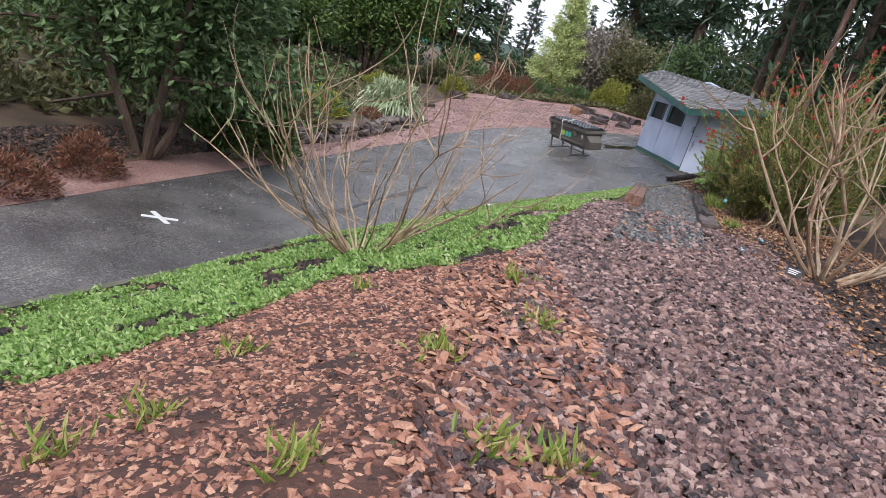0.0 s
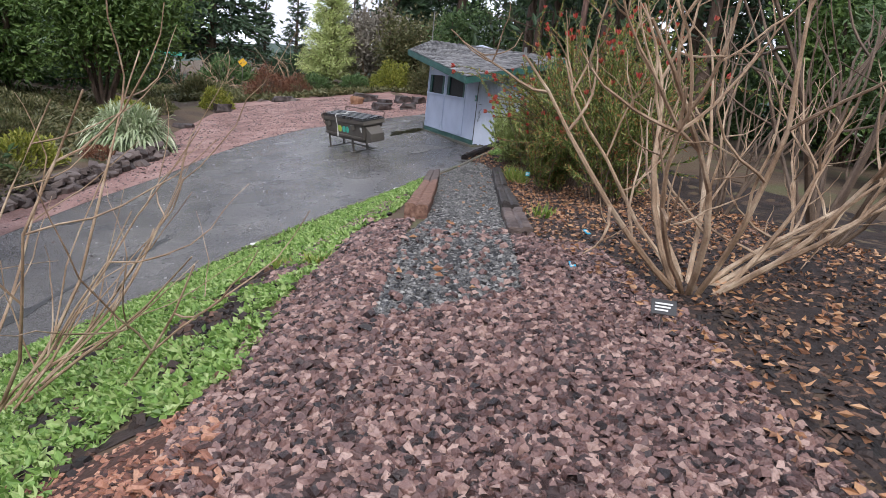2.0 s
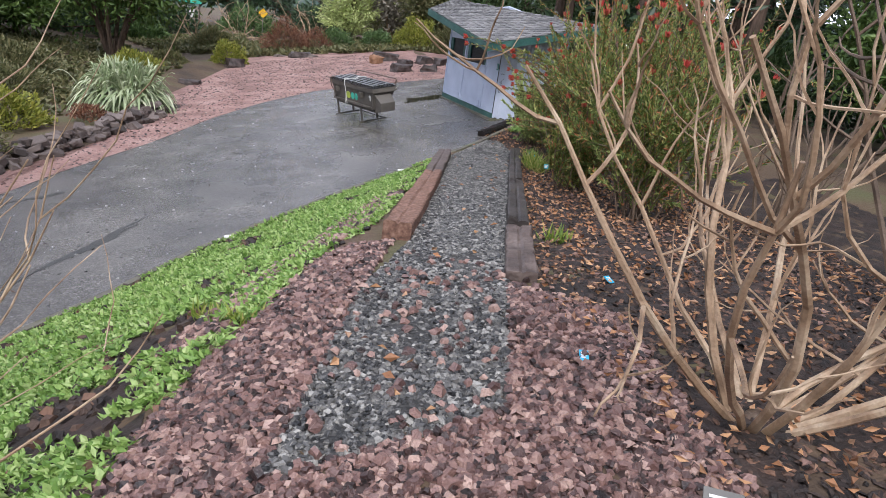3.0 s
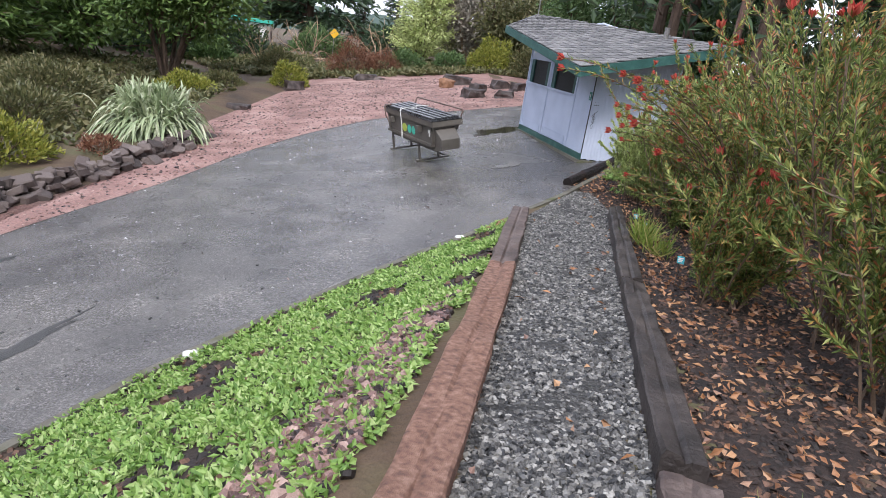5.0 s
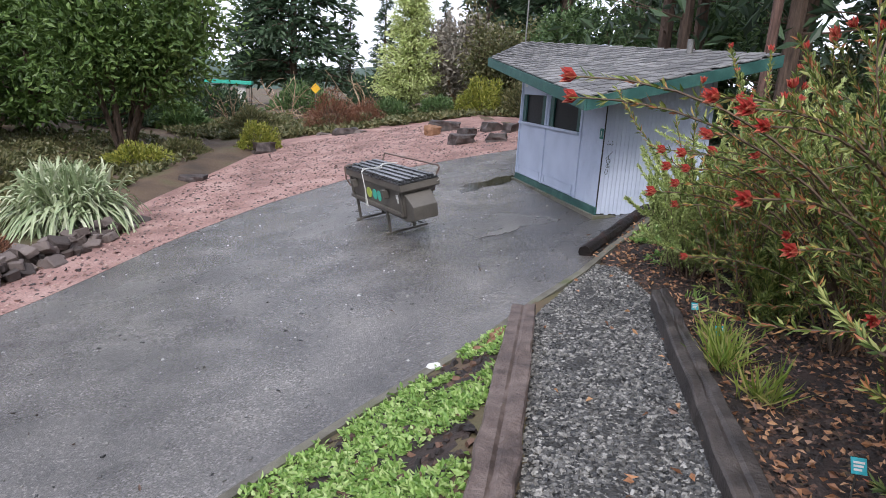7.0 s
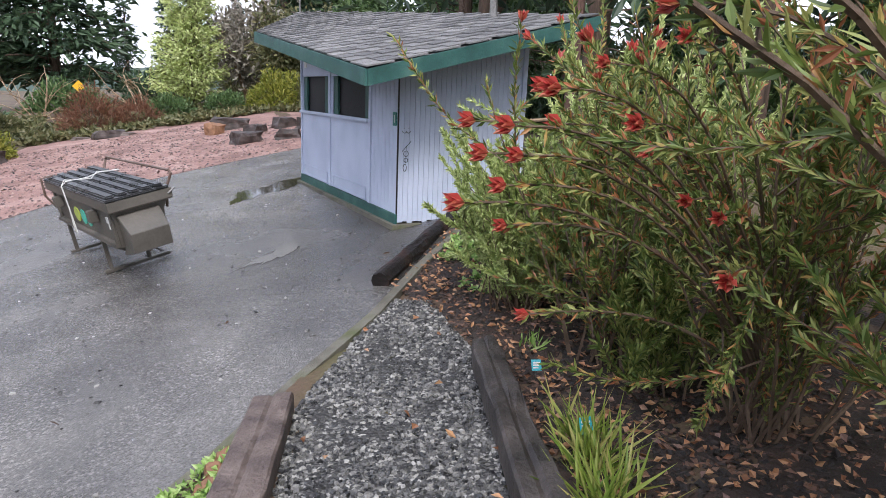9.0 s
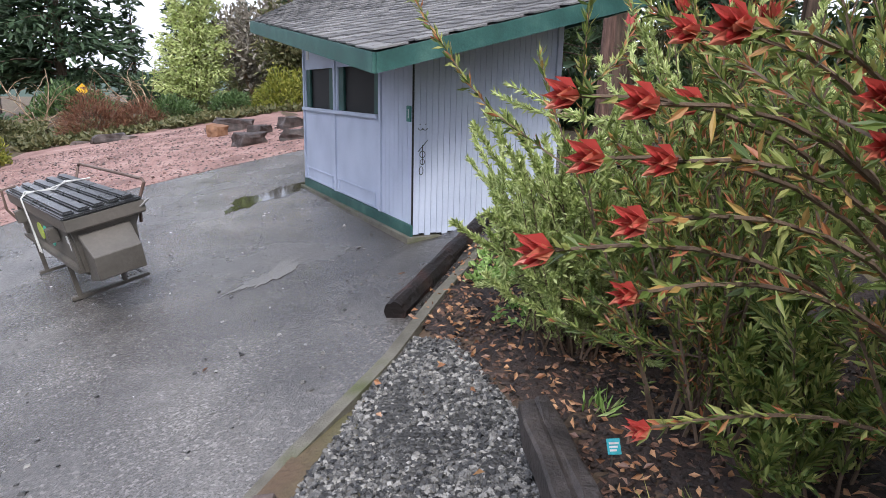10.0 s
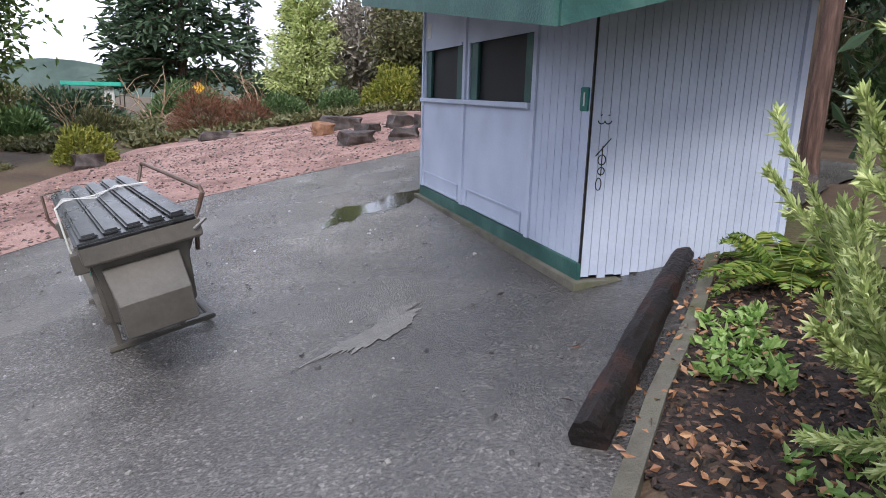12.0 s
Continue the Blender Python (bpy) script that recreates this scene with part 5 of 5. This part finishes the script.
shrub(5.4, 19.0, 1.4, 1.5, 4000, L_OLIVE, 0.16, "olive green shrub at the forest edge")
shrub(1.8, 20.8, 0.8, 0.8, 2000, L_DEEP, 0.14, "low dark green leafy shrub")
shrub(-0.2, 21.5, 1.0, 0.8, 2200, L_DEEP, 0.14, "low dark green leafy shrub")
shrub(-6.0, 20.0, 1.0, 0.9, 2400, L_OLIVE, 0.16, "low olive green mound shrub")
shrub(-8.4, 11.5, 0.95, 0.5, 2400, L_YELLOW, 0.12, "spreading yellow-green mound shrub")
shrub(-7.6, 13.4, 0.8, 0.45, 1900, L_OLIVE, 0.12, "low olive mound shrub")
shrub(-9.6, 1.0, 0.85, 0.6, 2400, L_YELLOW, 0.11, "low yellow-green shrub behind the rubble edging")
shrub(-10.4, 4.2, 1.0, 0.7, 2600, L_OLIVE, 0.12, "low olive shrub behind the strappy plant")
shrub(-9.9, -1.2, 0.9, 0.6, 2400, L_OLIVE, 0.11, "low olive shrub behind the rubble edging")
shrub(-11.2, 8.0, 1.2, 0.8, 2800, L_OLIVE, 0.14, "spreading olive shrub in the garden")
shrub(-8.2, 1.6, 0.35, 0.3, 900, L_RUSSET, 0.07, "small dark reddish cushion plant on the rubble")
bare_shrub(-4.8, 24.5, 9, 2.6, 1.3, 0.03, M_TWIG, "small weeping bare ornamental tree with grey limbs", 4, 1, (0, 0), -0.7)
bare_shrub(-0.9, 27.0, 9, 3.0, 1.2, 0.03, M_TWIG, "small weeping bare ornamental tree with grey limbs", 4, 1, (0, 0), -0.6)
bare_shrub(-6.8, 21.0, 9, 1.9, 0.8, 0.02, M_TWIG, "grey twiggy bare shrub", 4, 1)


def strap_plant(x, y, r, n_, label):
    z = at(x, y) - 0.03
    t = thing("strap_leaf_plant", x, y, z, label, "plant")
    mass = Heap()
    for k in range(n_):
        a, e = rng.uniform(0, 2 * np.pi), rng.uniform(0.15, 1.35)
        L = r * rng.uniform(0.85, 1.25)
        s_ = np.linspace(0, 1, 6)
        out = L * math.cos(e) * s_
        hi = L * (math.sin(e) * 1.5 * s_ - 1.15 * s_ ** 2 * (0.35 + 0.8 * math.cos(e)))
        cx, cy = out * math.cos(a) + 0.3 * r * rng.normal(), out * math.sin(a) + 0.3 * r * rng.normal()
        wd = 0.027 * np.array((0.8, 1, 1, 0.9, 0.6, 0.05))
        nx_, ny_ = -math.sin(a), math.cos(a)
        v = np.concatenate([np.c_[cx - nx_ * wd, cy - ny_ * wd, hi + 0.3], np.c_[cx, cy, hi + 0.285], np.c_[cx + nx_ * wd, cy + ny_ * wd, hi + 0.3]])
        f = [(i, i + 1, 7 + i, 6 + i) for i in range(5)] + [(6 + i, 7 + i, 13 + i, 12 + i) for i in range(5)]
        if k < 280:
            obj("strap_leaf", v, f, L_AGAVE, t)
        else:
            mass.put(v, f)
    mass.make("inner_leaves", L_AGAVE, t, "dense inner strap leaves")["kind"] = "stuff"
    wood = Heap()
    for k in range(14):
        a = 2 * math.pi * k / 14
        grow(wood, (0, 0, 0), (math.cos(a), math.sin(a), 0.7), 0.6, 0.03, 0, 0, 0.2)
    wood.make("crown_stems", M_TWIGDARK, t, "dark inner stems")
    return t


strap_plant(-7.75, 3.5, 0.84, 1700, "big clump of pale variegated strap-shaped leaves")


def fern(x, y, n_, L, label):
    z = at(x, y) - 0.02
    t = thing("fern", x, y, z, label, "fern")
    for k in range(n_):
        a, e = 2 * math.pi * k / n_ + rng.normal(0, 0.15), rng.uniform(0.5, 1.2)
        s_ = np.linspace(0.08, 1, 22)
        out, hi = L * math.cos(e) * s_ * 1.1, L * (math.sin(e) * 1.3 * s_ - 0.7 * s_ ** 2)
        p0 = np.c_[out * math.cos(a), out * math.sin(a), hi]
        tv, tf = tube(p0[::4], [0.004, 0.002], 4)
        h = Heap()
        h.put(tv, tf)
        side = np.array((-math.sin(a), math.cos(a), 0))
        for sg in (-1, 1):
            w = side * sg + np.c_[np.full(22, 0.35 * math.cos(a)), np.full(22, 0.35 * math.sin(a)), np.full(22, -0.2)]
            v, f = leaf_mesh(p0, w, 0.13 * np.sin(np.pi * (0.12 + 0.86 * s_)), 0.03)
            h.put(v, f.tolist())
        h.make("frond", L_FERN, t)
    return t


fern(1.0, -0.62, 22, 0.62, "green sword fern with yellowing fronds at the kiosk corner")


def tuft(x, y, n_, L, label, material=L_GRASS, name="grass_tuft", group="small tufts in the mulch"):
    z = at(x, y)
    c = np.c_[rng.normal(0, 0.05, (n_, 2)), np.zeros(n_)]
    v, f = leaf_mesh(c, rng.normal(0, 0.55, (n_, 3)) * (1, 1, 0.3) + (0, 0, 0.9), L * rng.uniform(0.6, 1.2, n_), 0.016)
    o = obj(name, v, f, material)
    o.location = (x, y, z)
    return tagged(o, label, "plant", group)


for x, y in ((-7.76, -14.11), (-7.3, -12.96), (-6.48, -13.43), (-6.48, -14.1), (-7.38, -15.36), (-7.93, -14.78), (-6.83, -15.2), (-6.61, -15.23), (-6.96, -14.57), (-8.15, -15.01), (-5.5, -10.5), (-5.66, -10.15)):
    tuft(x, y, 40, 0.1, "small tuft of green and dry yellow blades")
for x, y in ((-1.05, -4.5), (-0.95, -4.3), (-1.2, -4.75), (-1.35, -5.3)):
    tuft(x, y, 60, 0.3, "clump of yellow-green narrow blades beside the timber", group="bulb leaf clumps by the path")
tuft(-3.25, -9.45, 40, 0.16, "low green broadleaf plant beside the timber", L_FERN, "small_plant", "")
tuft(-0.45, -3.2, 26, 0.11, "little round-leaved green plant in the bed", M_WEED, "small_plant", "")


def tag(x, y, height, w_, h_, material, label, turn, lean=35, name="plant_tag"):
    z = at(x, y)
    t = thing(name, x, y, z, label, "plant label", "plant tags in the bed", turn)
    v, f = tube([(0, 0, -0.03), (0, 0, height)], [0.004], 5)
    obj("stake", v, f, M_STEEL, t, "thin wire stake")
    bm = bmesh.new()
    box(bm, (-w_ / 2, -0.003, -h_ / 2), (w_ / 2, 0.003, h_ / 2), 0.001)
    o = part("plate", bm, material, t)
    o.matrix_local = pose(0, -0.008, height, -lean, 0, 0)
    for k in range(3):
        bm = bmesh.new()
        box(bm, (-w_ * 0.36, -0.0055, h_ * (0.2 - 0.22 * k) - 0.004), (w_ * (0.36 - 0.1 * k), -0.0035, h_ * (0.2 - 0.22 * k) + 0.004), 0)
        part("text_bar", bm, M_WHITE, o)


tag(-1.83, -6.4, 0.24, 0.055, 0.062, M_TEAL, "teal plastic plant tag on a wire stake", -25)
tag(-0.68, -3.55, 0.1, 0.055, 0.062, M_TEAL, "teal plastic plant tag in dark mulch", -20)
tag(-1.0, -4.35, 0.16, 0.06, 0.07, M_TEAL, "small teal plant tag among yellow blades", -10)
tag(-4.31, -12.45, 0.13, 0.11, 0.075, M_BLACKSIGN, "black engraved plant label beside the bare shrub", -30, 45)
tag(-3.45, -10.48, 0.03, 0.04, 0.06, M_BLUETAG, "bright blue tag lying in the litter", 15, 70)
tag(-4.13, -11.4, 0.03, 0.04, 0.06, M_BLUETAG, "bright blue tag lying in dark mulch", -20, 70)

# redwood trunk, rails and a utility box behind the kiosk
red_tree = thing("redwood_tree", 3.45, 1.7, at(3.45, 1.7), "leaning reddish redwood trunk behind the kiosk", "tree")
v, f = tube([(0, 0, -0.2), (0.03, 0, 0.15), (0.12, 0.05, 2.0), (0.2, 0.1, 6.0), (0.2, 0.1, 14.0)], [0.16, 0.1, 0.085, 0.075, 0.04], 12)
obj("trunk", v, f, M_REDBARK, red_tree, "fibrous red-brown bark")
c = rng.normal(0, 0.9, (3500, 3)) * (1, 1, 2.6) + (0.2, 0.1, 11)
v, f = leaf_mesh(c, rng.normal(size=(3500, 3)) + (0, 0, -0.5), 0.4, 0.12)
obj("crown", v, f, L_DARK, red_tree, "sparse dark needles")
for x, y, r in ((4.6, 6.2, 0.16), (6.2, 4.6, 0.2), (7.6, 6.0, 0.22), (5.4, 8.5, 0.2), (8.5, 2.4, 0.22), (10.5, 5.5, 0.25), (7.0, 9.5, 0.2), (9.5, -5.5, 0.2), (11.5, -1.0, 0.22)):
    tr = thing("forest_tree", x, y, at(x, y), "slim dark forest tree with a bare lower trunk", "tree", "forest trees behind the kiosk")
    v, f = tube([(0, 0, -0.2), (0.02, 0.02, 4), (0.1, 0, 15)], [r, r * 0.8, r * 0.3], 9)
    obj("trunk", v, f, M_BARK, tr)
    c = rng.normal(0, 1.3, (2600, 3)) * (1, 1, 2.6) + (0.1, 0, 11)
    v, f = leaf_mesh(c, rng.normal(size=(2600, 3)) + (0, 0, -0.5), 0.55, 0.17)
    obj("crown", v, f, L_DARK, tr)
    h = Heap()
    for k in range(9):
        a = rng.uniform(0, 6.28)
        grow(h, (0, 0, rng.uniform(1.5, 7)), (math.cos(a), math.sin(a), 0.1), rng.uniform(1, 2.4), 0.025, 1, 2, 0.3, None, -0.1, 4)
    h.make("dead_wood", M_TWIGDARK, tr, "bare dead lower limbs")["kind"] = "stuff"
v, f = tube([(2.7, 3.2, 0.95), (4.3, 3.3, 1.05)], [0.03], 7)
rail = tagged(obj("wooden_rail", v, f, M_TWIG), "weathered pole rail between trunks", "rail")
ub = thing("utility_box", 7.4, 4.0, at(7.4, 4.0), "small pale green utility box on the forest floor", "box")
for nm, a, b, m_ in (("body", (-0.22, -0.15, -0.05), (0.22, 0.15, 0.42), L_PALE), ("cap", (-0.24, -0.17, 0.42), (0.24, 0.17, 0.46), L_PALE)):
    bm = bmesh.new()
    box(bm, a, b, 0.01)
    part(nm, bm, m_, ub)

# yellow diamond sign and a green garden stall far off
sg = thing("warning_sign", -3.4, 30, at(-3.4, 30), "yellow diamond sign on a thin post", "sign")
v, f = tube([(0, 0, -0.1), (0, 0, 1.5)], [0.02], 6)
obj("post", v, f, M_STEEL, sg)
bm = bmesh.new()
box(bm, (-0.2, -0.01, -0.2), (0.2, 0.01, 0.2), 0.004)
o = part("plate", bm, M_SIGNY, sg, "blank yellow plate")
o.matrix_local = pose(0, -0.03, 1.5, 0, 45, 0)
st = thing("garden_stall", -8.3, 33, at(-8.3, 33), "far garden stall with a teal canopy", "stall")
for nm, a, b, m_ in (("canopy", (-1.3, -0.8, 1.75), (1.3, 0.8, 1.95), M_LOGOA), ("counter", (-1.2, -0.5, -0.1), (1.2, 0.5, 0.8), M_TIMBERDARK), ("drape", (0.5, -0.56, 0.3), (0.95, -0.51, 1.7), M_WHITE)):
    bm = bmesh.new()
    box(bm, a, b, 0.02)
    part(nm, bm, m_, st)
for x in (-1.2, 1.2):
    for y in (-0.7, 0.7):
        v, f = tube([(x, y, -0.1), (x, y, 1.76)], [0.03], 6)
        obj("post", v, f, M_TIMBERDARK, st)

# ---- wooded ridge all round, and forest understorey ----
M_RIDGE = mat("hazy_wooded_ridge", [(0.035, 0.06, 0.05), (0.06, 0.09, 0.075), (0.08, 0.11, 0.1)], 0.12, 0.9, 0.5, 0.8)
ang = np.linspace(0, 2 * np.pi, 181)
high = np.array([(4.5 + 11.5 * min(1, max(0, (math.cos(a + 0.15) - 0.45) / 0.3))) + 3.0 * noise.noise((math.cos(a) * 6, math.sin(a) * 6, 2)) + 1.2 * noise.noise((math.cos(a) * 40, math.sin(a) * 40, 5)) for a in ang])
rx_, ry_ = 130 * np.cos(ang), 130 * np.sin(ang)
v = np.concatenate([np.c_[rx_, ry_, np.full(181, -3.0)], np.c_[rx_ * 1.08, ry_ * 1.08, high], np.c_[rx_ * 1.5, ry_ * 1.5, np.full(181, -3.0)]])
f = [(i, i + 1, 182 + i, 181 + i) for i in range(180)] + [(181 + i, 182 + i, 363 + i, 362 + i) for i in range(180)]
tagged(obj("backdrop_ridge", v, f, M_RIDGE), "hazy blue-green wooded ridge on the horizon", "hills", kind="structure")
for k, (x, y, r, h_) in enumerate(((12, 6, 2.2, 2.4), (13.5, 1.5, 2.2, 2.6), (12.5, -3.5, 2.0, 2.4), (12, -8.5, 2.2, 2.6), (11, -14, 2.2, 2.6), (13, 11, 2.2, 2.6), (11, 16, 2.0, 2.2), (9.5, 22, 2.2, 2.4), (16, -1, 2.4, 3.2), (16, 8, 2.4, 3.0), (15, -12, 2.4, 3.2), (18, 14, 2.6, 3.2), (7.5, -10.5, 1.6, 1.8), (8.5, 9.5, 1.5, 1.3), (-16, 10, 2.0, 1.8), (-20, 16, 2.4, 2.4), (-12, 24, 1.8, 1.4), (-16, 2, 2.0, 1.8), (-19, -3, 2.4, 2.6), (-9, 31, 2.0, 1.6), (-13, 34, 2.4, 2.0), (-4, 33, 2.2, 1.6), (0.5, 33, 2.2, 1.8), (5, 31, 2.2, 2.0), (8.5, 29, 2.2, 2.2), (-18, 29, 2.4, 2.2), (-22, 24, 2.4, 2.4), (-9.5, 24, 1.2, 0.9))):
    shrub(x, y, r, h_, 2700, (L_DEEP, L_DARK, L_OLIVE)[k % 3], 0.3, ("leafy green forest understorey shrub", "dark green forest understorey shrub", "olive green woodland edge shrub")[k % 3], "understorey_shrub", twigs=6)
